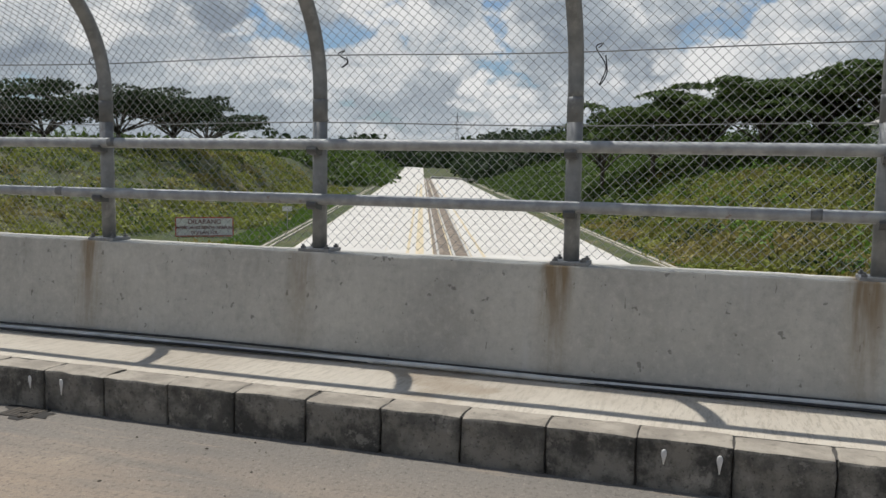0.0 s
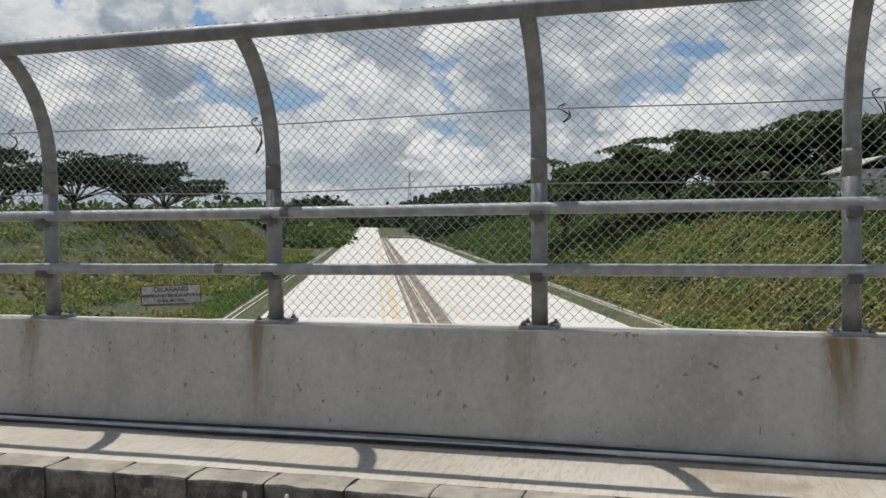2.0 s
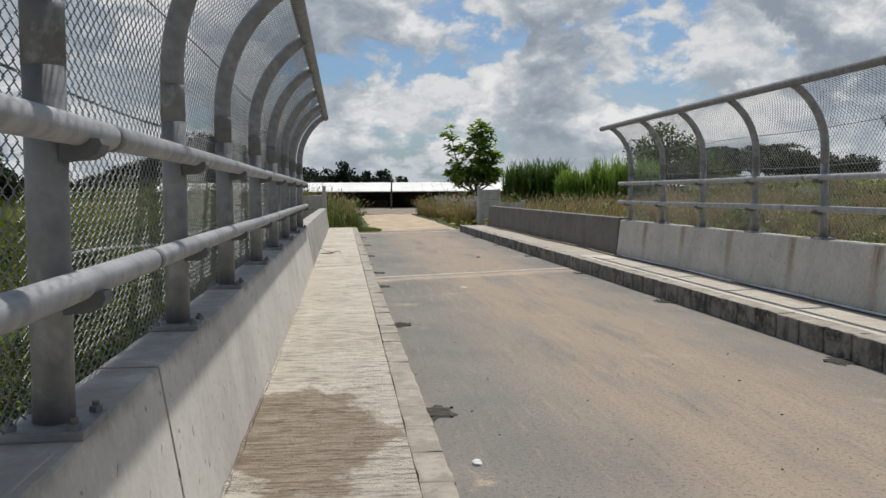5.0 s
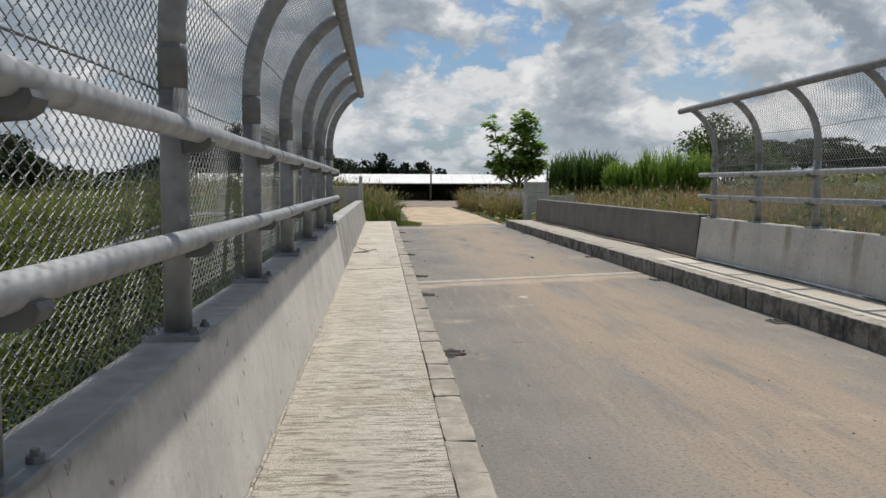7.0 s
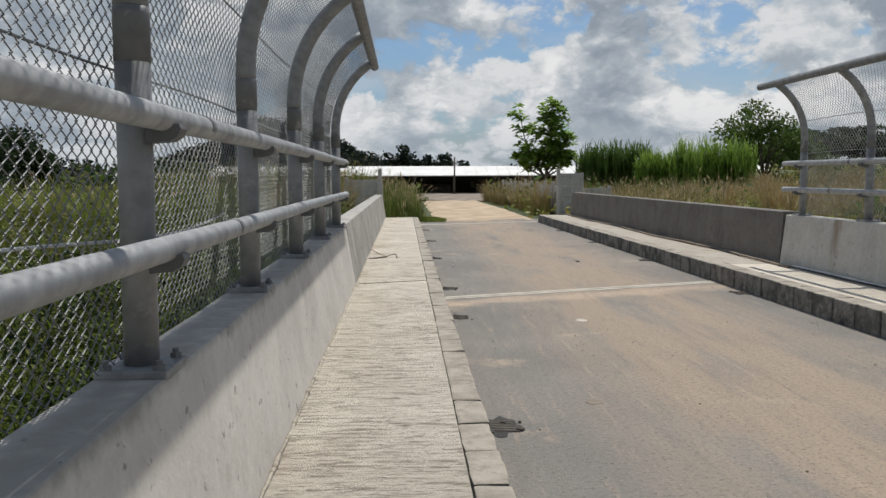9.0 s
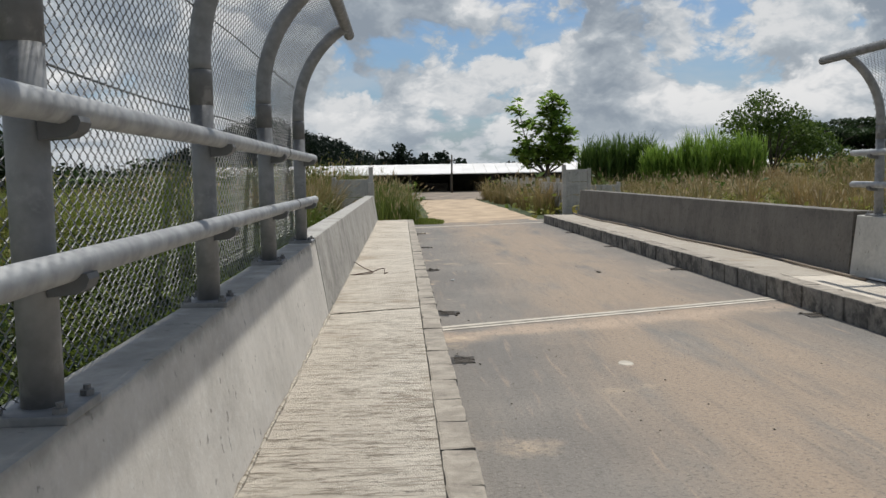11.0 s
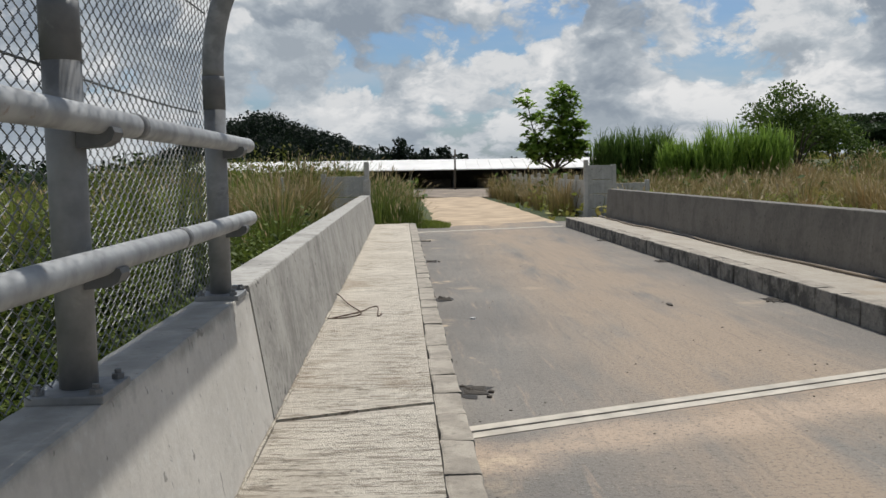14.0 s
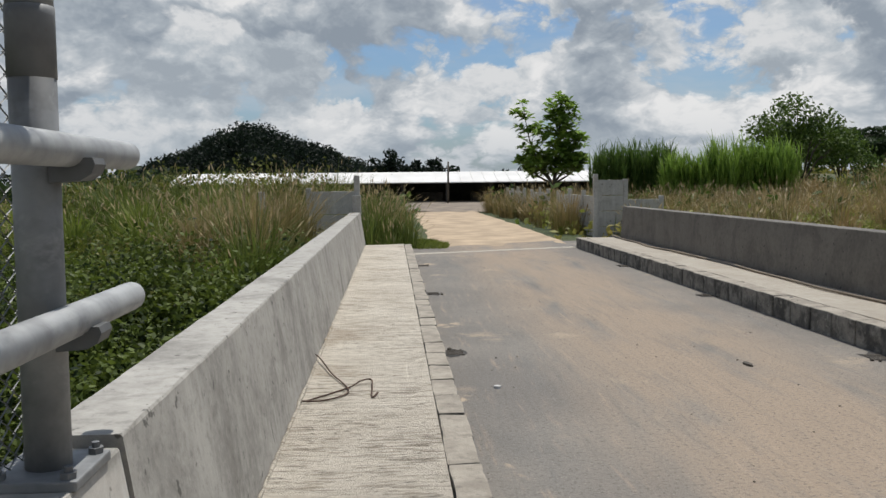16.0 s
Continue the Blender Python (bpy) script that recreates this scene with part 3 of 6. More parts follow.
def ground_z(x, y):
    """Height of the land: the highway lies in a cutting, fields at road level beyond both banks."""
    x, y = np.asarray(x, float), np.asarray(y, float)
    s = x * HDIR.x + y * HDIR.y
    n = x * HNOR.x + y * HNOR.y
    far = step(22, 60, s)
    near = HZ + 6.2 * step(4, 25, n)
    wide = HZ + 0.15 * step(5, 14, n) + 8.2 * step(16, 1.0, (n - 16) / (32 - 17 * step(80, 150, s)) * -15 + 16) + 1.2 * step(50, 120, n) * step(0, 200, s)
    left = near * (1 - far) + wide * far
    left = left + (bumpy(x, y, 9, 1) * 0.35 + bumpy(x, y, 3.1, 4) * 0.12) * step(10, 22, n)
    right = HZ + 6.5 * step(-30, -52, n) + 7.0 * step(-49, -78, n) * step(-20, 60, s)
    right = right + (bumpy(x, y, 11, 2) * 0.7 + bumpy(x, y, 4, 3) * 0.25) * step(-32, -48, n)
    z = np.where(n > -12, left, right)
    z = np.where((n > -28.6) & (n < 4.2), HZ - 0.06, z)
    z = z + (np.clip((s - 362) / 278, 0, 1) * 3.2 - 0.25 * step(355, 365, s)) * (n < 60) + 4.0 * step(640, 780, s) * (n < 60)
    # level land round the end of the bridge and the dirt road
    flat = step(27, 32, y) * step(26, 16, np.abs(x - 1.5)) 
    z = z * (1 - flat) + (-0.05) * flat
    under = (x > -2.7) & (x < 5.3) & (y < 33)
    return np.where(under, np.minimum(z, -0.35), z)


def ground_at(x, y):
    return float(ground_z(x, y))


# ---- land and highway ----
def graded(points):
    out = []
    for a, b, n in points:
        out += list(np.linspace(a, b, n, endpoint=False))
    return np.array(out + [points[-1][1]])


def build_ground():
    ss = graded(((-1500, -200, 14), (-200, -60, 28), (-60, 130, 190), (130, 300, 60), (300, 900, 40), (900, 3800, 20)))
    ns = graded(((-2500, -300, 20), (-300, -110, 36), (-110, -28.6, 80), (-28.6, 4.2, 12), (4.2, 110, 140), (110, 300, 60), (300, 3200, 30)))
    S, N = np.meshgrid(ss, ns, indexing="ij")
    X, Y = S * HDIR.x + N * HNOR.x, S * HDIR.y + N * HNOR.y
    co = np.stack((X, Y, ground_z(X, Y)), -1).reshape(-1, 3)
    w = len(ns)
    i = (np.arange(len(ss) - 1)[:, None] * w + np.arange(w - 1)[None]).ravel()
    me = bpy.data.meshes.new("ground")
    me.from_pydata(co.tolist(), [], np.stack((i, i + w, i + w + 1, i + 1), 1).tolist())
    me.materials.append(M_GROUND)
    me.shade_smooth()
    solo("ground", me, M_GROUND, "grassy earth of the cutting and the fields", "ground", kind="structure")


build_ground()


def hpose(s, n, z=HZ):
    p = HDIR * s + HNOR * n
    return pose(p.x, p.y, z, 0, 0, 20)


def build_highway():
    """Two concrete carriageways cast in slabs, a bare earth median, drains along the edges."""
    road = thing("road", label="pale concrete highway in the cutting below the bridge", category="road", kind="structure")
    lanes = ((-10.3, 2.6), (-26.6, -13.7))
    slabs = {}
    for k, (a, b) in enumerate(lanes):
        w = (b - a) / 3
        bm = bmesh.new()
        box(bm, 0.03, 11.97, 0.025, w - 0.025, -0.25, 0.0)
        slabs[k] = (mesh_of(bm, "slab", M_HIGHWAY), w)
    for k, (a, b) in enumerate(lanes):
        me, w = slabs[k]
        for i in range(-4, 30):
            for j in range(3):
                ob = part("slab", me, None, road)
                ob.matrix_world = hpose(i * 12.0, a + j * w)
        bm = bmesh.new()
        box(bm, 360, 640 if k == 0 else 395, a, b, -0.25, 0.0)
        for v in bm.verts:
            v.co.z += 3.2 if v.co.x > 600 else 0.0
        ob = part("far_slabs", bm, M_HIGHWAY, road)
        ob.matrix_world = hpose(0, 0)
    bm = bmesh.new()
    box(bm, -60, 395, -26.7, 2.7, -0.4, -0.05)
    ob = part("joint_bed", bm, M_LINE, road)
    ob.matrix_world = hpose(0, 0)
    for n, w in ((-9.5, 0.75), (-8.2, 0.3), (-14.9, 0.3)):
        bm = bmesh.new()
        box(bm, -40, 300, n, n + w, 0.004, 0.008)
        ob = part("tan_track", bm, M_LINE, road, "yellowish mud track along the carriageway")
        ob.matrix_world = hpose(0, 0)
    # earth median with low kerbs
    bm = bmesh.new()
    pts = np.linspace(-60, 395, 200)
    rows = []
    for s in pts:
        h = 0.16 + 0.1 * noise.noise((s * 0.3, 0, 0))
        rows.append([bm.verts.new((s, n, z)) for n, z in ((-13.7, -0.2), (-13.6, 0.02), (-12.9 + 0.3 * noise.noise((s * 0.2, 5, 0)), h), (-12.0, -0.1), (-11.2 + 0.3 * noise.noise((s * 0.25, 9, 0)), h * 1.3), (-10.4, 0.02), (-10.3, -0.2))])
    for r0, r1 in zip(rows, rows[1:]):
        for a, b, c, d in zip(r0, r1, r1[1:], r0[1:]):
            bm.faces.new((a, d, c, b))
    ob = solo("road_median", bm, M_MEDIAN, "bare earth median strip between the carriageways", "median", kind="structure")
    ob.matrix_world = hpose(0, 0)
    for n in (-10.75, -12.1, -13.4):
        bm = bmesh.new()
        box(bm, -60, 420, n - 0.11, n + 0.11, -0.1, 0.2, 0.02)
        ob = solo("median_kerb", bm, M_PANEL, "low concrete kerb edging the earth median", "kerb", kind="structure")
        ob.matrix_world = hpose(0, 0)
    for n, w, name in ((-29.3, 0.42, "drain_channel"), (5.2, 0.45, "drain_channel")):
        bm = bmesh.new()
        prism(bm, [(n - w, -0.2), (n + w, -0.2), (n + w, 0.08), (n + w * 0.6, 0.08), (n + w * 0.4, -0.1), (n - w * 0.4, -0.1), (n - w * 0.6, 0.08), (n - w, 0.08)], -60, 420)
        for v in bm.verts:
            v.co.x, v.co.y = v.co.y, v.co.x
        bmesh.ops.recalc_face_normals(bm, faces=bm.faces)
        ob = solo(name, bm, M_DASH, "concrete drain channel in the grass verge", "drain", kind="structure")
        ob.matrix_world = hpose(0, 0)
    # barrier that closes the unfinished carriageway
    bm = bmesh.new()
    for i in range(14):
        a = i / 13
        box(bm, 395 - 40 * a * a, 399 - 40 * a * a, -13.5 - 17 * a - 1.3, -13.5 - 17 * a, 0, 0.9, 0.08)
    ob = solo("road_barrier", bm, M_PANEL, "curved row of concrete barriers closing a carriageway", "barrier", kind="structure")
    ob.matrix_world = hpose(0, 0)


build_highway()

# ---- bridge deck ----
Y0, JOINT_L, JOINT_R, END_L, END_R = -40.0, 12.07, 14.67, 30.9, 32.7


def build_deck():
    ends = ((-44.0, -14.6, "bridge_deck"), (-14.57, 12.98, "bridge_deck"), (13.01, 31.68, "bridge_deck"), (31.72, 34.3, "bridge_apron"))
    for a, b, name in ends:
        bm = bmesh.new()
        prism(bm, [(ROAD_L - 1.45, -0.9), (ROAD_R + 1.5, -0.9), (ROAD_R + 1.5, -0.02), (ROAD_R + 0.02, -0.02), (ROAD_R + 0.02, 0.0), (ROAD_L - 0.22, 0.0), (ROAD_L - 0.22, -0.02), (ROAD_L - 1.45, -0.02)], skew(a), skew(b))
        solo(name, bm, M_ROAD, "dusty grey concrete bridge carriageway", "road", kind="structure")
    for y, w in ((12.98, 0.13), (31.68, 0.18), (-14.6, 0.13)):
        for side in (-1, 1):
            bm = bmesh.new()
            prism(bm, [(ROAD_L + 0.01, -0.02), (ROAD_R - 0.01, -0.02), (ROAD_R - 0.01, 0.006), (ROAD_L + 0.01, 0.006)], skew(y + (0.02 if side > 0 else -w)), skew(y + (w if side > 0 else -0.02)))
            solo("expansion_joint", bm, M_DASH, "pale mortar strip along the deck joint", "joint", kind="structure")
        bm = bmesh.new()
        prism(bm, [(ROAD_L + 0.01, -0.04), (ROAD_R - 0.01, -0.04), (ROAD_R - 0.01, -0.004), (ROAD_L + 0.01, -0.004)], skew(y - 0.02), skew(y + 0.02))
        solo("joint_gap", bm, M_GAP, "dark filled gap in the deck joint", "joint", kind="structure")


build_deck()


def parapet_part(name, mat, face_b, face_t, back, top, ya, yb, label):
    """Wall with a battered road face; ya and yb follow the skew."""
    bm = bmesh.new()
    inw = 1 if back < face_b else -1
    cham = 0.01
    outline = [(face_b, -0.3), (face_b, WALK - (0.06 if inw < 0 else 0.0)), (face_t - inw * 0.004, top - cham), (face_t - inw * cham, top), (back + inw * cham, top), (back, top - cham), (back, -0.9), (face_b - inw * 0.1, -0.9)]
    n = max(2, int((yb - ya) / 0.12))
    rings = []
    for i in range(n + 1):
        y = ya + (yb - ya) * i / n
        ring = []
        for k, (x, z) in enumerate(outline):
            wear = 0.006 * noise.noise((x * 5, y * 3.1, k * 3.7)) + 0.004 * noise.noise((x, y * 11, k * 5.1)) if 2 <= k <= 5 else 0.0
            ring.append(bm.verts.new((x - inw * abs(wear) * 0.7 if k < 4 else x, y, z + wear * 0.8)))
        rings.append(ring)
    m = len(outline)
    for a, b in zip(rings, rings[1:]):
        for k in range(m):
            bm.faces.new((a[k], a[(k + 1) % m], b[(k + 1) % m], b[k]))
    bm.faces.new(rings[0][::-1])
    bm.faces.new(rings[-1])
    bmesh.ops.recalc_face_normals(bm, faces=bm.faces)
    return solo(name, bm, mat, label, "parapet wall", kind="structure")


def build_parapets():
    R = (4.69, 4.775, 5.06)
    L = (-2.10, -2.215, -2.455)
    g = 0.016
    for side, mat, (fb, ft, bk), cuts in (
        ("right", M_WALL_R, R, ((-40, -14.2), (-14.2, 1.55), (1.55, JOINT_R))),
        ("left", M_WALL_L, L, ((-40, -17.5), (-17.5, -1.33), (-1.33, JOINT_L)))):
        for a, b in cuts:
            parapet_part("parapet_" + side, mat, fb, ft, bk, TOP, a + g, b - g, "grey cast concrete bridge parapet with run stains")
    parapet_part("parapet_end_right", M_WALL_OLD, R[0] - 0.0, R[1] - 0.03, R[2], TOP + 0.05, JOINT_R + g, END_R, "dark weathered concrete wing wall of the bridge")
    parapet_part("parapet_end_left", M_WALL_END, L[0] + 0.0, L[1] + 0.0, L[2] - 0.02, TOP + 0.03, JOINT_L + g, END_L, "weathered concrete wing wall of the bridge")
    for fb, ft, bk, y in ((*R, JOINT_R), (*R, 1.55), (*R, -14.2), (*L, JOINT_L), (*L, -1.33)):
        w = 0.012 if fb < 0 else -0.012
        bm = bmesh.new()
        prism(bm, [(fb - w, 0), (fb - w, WALK), (ft - w, TOP - 0.02), (bk + w, TOP - 0.02), (bk + w, 0)], y - 0.0115, y + 0.0115)
        solo("parapet_joint", bm, M_GAP, "dark filler strip in the parapet joint", "joint", kind="structure")


build_parapets()


def build_footways():
    for side, xa, xb, cuts in (
        ("left", -2.099, -1.168, ((-40, -17.0), (-17.0, -1.33), (-1.33, 12.02), (12.06, END_L - 0.2))),
        ("right", 3.735, 4.689, ((-40, -14.6), (-14.6, 1.25), (1.25, 14.4), (14.4, END_R + 0.1)))):
        for a, b in cuts:
            bm = bmesh.new()
            h = WALK
            rows, n = [], max(2, int((b - a) / 0.25))
            xs = np.linspace(xa, xb, 6)
            f = lambda x: (x - xs[0]) * SKEW * 0.9
            fall = (lambda x: -0.018 - 0.035 * (x - xa) / (xb - xa)) if side == "right" else (lambda x: 0.0)
            for i in range(n + 1):
                y = a + 0.012 + (b - a - 0.024) * i / n
                rows.append([bm.verts.new((x, y + f(x), h + fall(x) + 0.006 * noise.noise((x * 1.5, y * 0.9, 3)))) for x in xs])
            for r0, r1 in zip(rows, rows[1:]):
                for q in zip(r0, r0[1:], r1[1:], r1):
                    bm.faces.new(q)
            rim = bmesh.ops.extrude_edge_only(bm, edges=[e for e in bm.edges if e.is_boundary])
            for v in rim["geom"]:
                if isinstance(v, bmesh.types.BMVert):
                    v.co.z = -0.02
            bmesh.ops.recalc_face_normals(bm, faces=bm.faces)
            solo("pavement", bm, M_WALK if side == "left" else M_WALK_R if a < 14 else M_WALK_END, "broom-finished concrete footway of the bridge", "pavement", kind="structure")
            bm = bmesh.new()
            prism(bm, [(xa, 0.0), (xb, 0.0), (xb, h - 0.09), (xa, h - 0.03)], lambda x: b - 0.02 + f(x), lambda x: b + 0.02 + f(x))
            solo("pavement_joint", bm, M_GAP, "dark gap between footway slabs", "joint", kind="structure")
    # mortar bead where the left wall meets its footway
    bm = bmesh.new()
    rnd = random.Random(4)
    pts = [(-2.09, y, WALK + rnd.uniform(-0.004, 0.012)) for y in np.arange(-16, END_L - 0.3, 0.11)]
    tube(bm, pts, [rnd.uniform(0.004, 0.016) for _ in pts], 6)
    solo("trim_mortar_bead", bm, M_WALK, "rough mortar bead at the foot of the wall", "mortar", kind="structure", smooth=True)


build_footways()

# ---- fences ----
RAILS = (1.455, 1.875)
ARC_Z, ARC_R, ARC_A = 2.27, 1.01, radians(57.8)
POST_R = 0.057


def arc(t, off=0.0):
    """Point (inward, z) on the bent head of a post, t 0 to 1; off: outward shift."""
    a = ARC_A * t
    return ARC_R - (ARC_R + off) * math.cos(a), ARC_Z + (ARC_R + off) * math.sin(a)


def post_meshes(inw):
    bm = bmesh.new()
    tube(bm, [(0, 0, TOP + 0.025), (0, 0, 1.6), (0, 0, 2.22)], POST_R, 20)
    lower = mesh_of(bm, "upright", M_POST, True)
    bm = bmesh.new()
    tube(bm, [(0, 0, 2.05), (0, 0, 2.2), (0, 0, 2.225)], [POST_R + 0.0015, POST_R + 0.0015, POST_R + 0.0015], 20)
    sleeve = mesh_of(bm, "sleeve", M_POST, True)
    bm = bmesh.new()
    tube(bm, [(0, 0, 2.2201)] + [(inw * arc(t)[0], 0, arc(t)[1]) for t in np.linspace(0, 1, 14)], POST_R * 0.98, 18)
    head = mesh_of(bm, "bent_head", M_POST, True)
    bm = bmesh.new()
    box(bm, -0.115, 0.115, -0.13, 0.13, TOP - 0.002, TOP + 0.026, 0.006)
    plate = mesh_of(bm, "base_plate", M_POST)
    bm = bmesh.new()
    tube(bm, [(0, 0, 0), (0, 0, 0.018)], 0.021, 6)
    tube(bm, [(0, 0, 0.016), (0, 0, 0.032)], 0.011, 8)
    bolt = mesh_of(bm, "bolt", M_STEEL_DARK)
    bm = bmesh.new()
    # saddle under a rail, welded to the post and rounded at its tip
    prism(bm, [(inw * x, z) for x, z in ((0.045, 0.004), (0.152, 0.004), (0.158, -0.012), (0.148, -0.036), (0.122, -0.052), (0.045, -0.058))], -0.042, 0.042)
    lug = mesh_of(bm, "rail_lug", M_LUG)
    return lower, sleeve, head, plate, bolt, lug


def chain_link(name, x_out, inw, ya, yb, cell=0.078):
    """Woven zigzag wires from the parapet to the head rail; follows the bent posts on their outside."""
    prof = [(0.0 - POST_R - 0.012, TOP + 0.035), (-POST_R - 0.012, ARC_Z)] + [arc(t, POST_R + 0.012) for t in np.linspace(0.05, 1.04, 18)]
    prof = np.array(prof)
    seg = np.r_[0, np.cumsum(np.hypot(*np.diff(prof, axis=0).T))]
    half = cell if inw < 0 else cell * 0.72
    k = int(seg[-1] / half)
    u = np.arange(k + 1) * half
    px, pz = np.interp(u, seg, prof[:, 0]), np.interp(u, seg, prof[:, 1])
    nrm = np.gradient(np.stack((px, pz), 1), axis=0)
    nrm /= np.linalg.norm(nrm, axis=1)[:, None]
    cols = np.arange(ya, yb, cell)
    V, F = [], []
    r = 0.003 if inw < 0 else 0.0028
    tri = [(r, 0), (-r * 0.5, r * 0.87), (-r * 0.5, -r * 0.87)]
    base = 0
    for col, y in enumerate(cols):
        flip = 1 if col % 2 else -1
        sag = 0.006 * math.sin(y * 1.7) + 0.004 * math.sin(y * 5.3)
        ys = y + np.where(np.arange(k + 1) % 2 == 0, -0.5, 0.5) * flip * (cell + 0.002)
        dep = np.where(np.arange(k + 1) % 2 == 0, -0.003, 0.003) * flip
        X = x_out + inw * (px + dep + sag * np.clip((pz - 1.1) * 1.5, 0, 1) * np.clip((ARC_Z - pz) * 2, 0, 1))
        Z = pz
        for i in range(k + 1):
            for a, b in tri:
                V.append((X[i] + inw * a * nrm[i, 1], ys[i] + b, Z[i] - a * nrm[i, 0] + 0))
        for i in range(k):
            o = base + 3 * i
            for j in range(3):
                q = (j + 1) % 3
                F.append((o + j, o + q, o + q + 3, o + j + 3))
        base += 3 * (k + 1)
    me = bpy.data.meshes.new(name)
    me.from_pydata(V, [], F)
    me.materials.append(M_WIRE)
    return me


def build_fence(name, x, inw, posts, ya, yb, mesh_a, seed):
    fence = thing(name, label="galvanised steel bridge fence with bent posts and chain-link wire", category="fence")
    lower, sleeve, head, plate, bolt, lug = post_meshes(inw)
    rnd = random.Random(seed)
    for y in posts:
        p = new("post", lower)
        p.parent = fence
        p.location = (x, y, 0)
        p.rotation_euler = (rnd.uniform(-0.004, 0.004), rnd.uniform(-0.004, 0.004), 0)
        for nm, me in (("sleeve", sleeve), ("bent_head", head), ("base_plate", plate)):
            part(nm, me, None, p)
        for dx in (-0.085, 0.085):
            for dy in (-0.1, 0.1):
                part("bolt", bolt, None, p, "dull steel anchor bolt").location = (dx, dy, TOP + 0.024)
        for z in RAILS:
            part("rail_lug", lug, None, p).location = (0, 0, z - 0.025)
    RUN = list(np.arange(ya, yb - 0.2, 0.5)) + [yb]
    for z in RAILS:
        bm = bmesh.new()
        tube(bm, [(x + inw * 0.1, y, z + 0.003 * math.sin(y * 0.8 + z)) for y in RUN] + [(x + inw * 0.1, yb + d, z) for d in (0.012, 0.021, 0.024)], [0.042] * len(RUN) + [0.039, 0.027, 0.008], 16)
        rail = part("rail", bm, M_STEEL, fence, "", True)
        for y in np.arange(yb - 1.6 - 0.55 * (z > 1.6), ya, -6.0):
            bm = bmesh.new()
            tube(bm, [(x + inw * 0.1, y - 0.035, z), (x + inw * 0.1, y + 0.035, z)], 0.0435, 16)
            part("rail_splice", bm, M_STEEL_DARK, rail, "stained weld of the rail", True)
    hx, hz = arc(1.0)
    bm = bmesh.new()
    tube(bm, [(x + inw * (hx + 0.02), y, hz + 0.01) for y in (ya, (ya + yb) / 2, yb + 0.12)], 0.055, 18)
    part("head_rail", bm, M_POST_HEAD, fence, "", True)
    part("chain_link", chain_link("chain_link", x, inw, mesh_a, yb - 0.25, 0.038), None, fence, "grey woven chain-link wire")
    for z in (2.04, 2.55):
        bm = bmesh.new()
        off = (lambda zz: -POST_R - 0.02 if zz < ARC_Z else arc((zz - ARC_Z) / 0.9, POST_R + 0.015)[0])(z)
        tube(bm, [(x + inw * off, y, z + 0.012 * math.sin(y * 1.57)) for y in np.arange(mesh_a, yb - 0.2, 0.4)], 0.0045, 5)
        part("line_wire", bm, M_WIRE, fence)
    return fence


RIGHT_POSTS = [14.36 - 2 * i for i in range(7)] + [0.78] + [-1.16 - 2 * i for i in range(10)]
LEFT_POSTS = [11.83 - 2.07 * i for i in range(6)] + [-0.33] + [-2.2 - 2.07 * i for i in range(8)]
build_fence("bridge_fence", 4.91, -1, RIGHT_POSTS, -21, 14.85, -19.0, 1)
build_fence("bridge_fence", -2.33, 1, LEFT_POSTS, -18, 12.25, -9.0, 2)

# ---- kerbs ----


def build_kerbs():
    """Kerb stones half a metre long, one object each, sharing a few meshes."""
    rnd = random.Random(11)
    for side, x, half, a, b in (("kerb_left", ROAD_L - 0.09, 0.09, -19.0, END_L - 0.1), ("kerb_right", ROAD_R + 0.125, 0.125, -23.0, END_R)):
        stones = []
        for k in range(4):
            bm = bmesh.new()
            box(bm, -half, half, -0.2515 if half < 0.1 else -0.249, 0.2515 if half < 0.1 else 0.249, -0.06, WALK + (0.003 if half < 0.1 else -0.012), 0.018)
            bmesh.ops.subdivide_edges(bm, edges=[e for e in bm.edges if e.calc_length() > 0.15], cuts=3, use_grid_fill=True)
            for v in bm.verts:
                v.co += Vector([0.010 * noise.noise(v.co * 9 + Vector((k * 7, i * 3, 0))) for i in range(3)])
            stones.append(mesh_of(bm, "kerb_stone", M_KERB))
        kerb = thing(side, label="row of worn concrete kerb stones with pale tops and blackened faces", category="kerb", kind="structure")
        y = b - 0.25
        while y > a:
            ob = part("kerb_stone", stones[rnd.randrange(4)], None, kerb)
            ob.location = (x + rnd.uniform(-0.005, 0.005), y, rnd.uniform(-0.004, 0.004))
            ob.rotation_euler = (0, 0, rnd.uniform(-0.008, 0.008) + (math.pi if rnd.random() < 0.5 else 0))
            y -= 0.506
        bm = bmesh.new()
        box(bm, x - half + 0.03, x + half - 0.03, a, b, -0.1, WALK - 0.02)
        part("bedding", bm, M_GAP, kerb)
    for y, h in ((-5.64, 0.06), (-5.91, 0.085), (-9.95, 0.055), (-10.24, 0.075)):
        bm = bmesh.new()
        tube(bm, [(0, 0, 0.03), (0, 0, 0.022), (0, 0, 0.0), (0, 0, -h * 0.6), (0, 0, -h)], [0.004, 0.013, 0.016, 0.007, 0.003], 8)
        for v in bm.verts:
            v.co.x *= 0.35
        part("paint_drip", bm, M_WHITE, kerb, "white paint drip on the kerb face", True).location = (ROAD_R - 0.004, y, 0.2)


build_kerbs()

# ---- plants ----


def norm(v):
    return v / np.linalg.norm(v, axis=-1, keepdims=True)


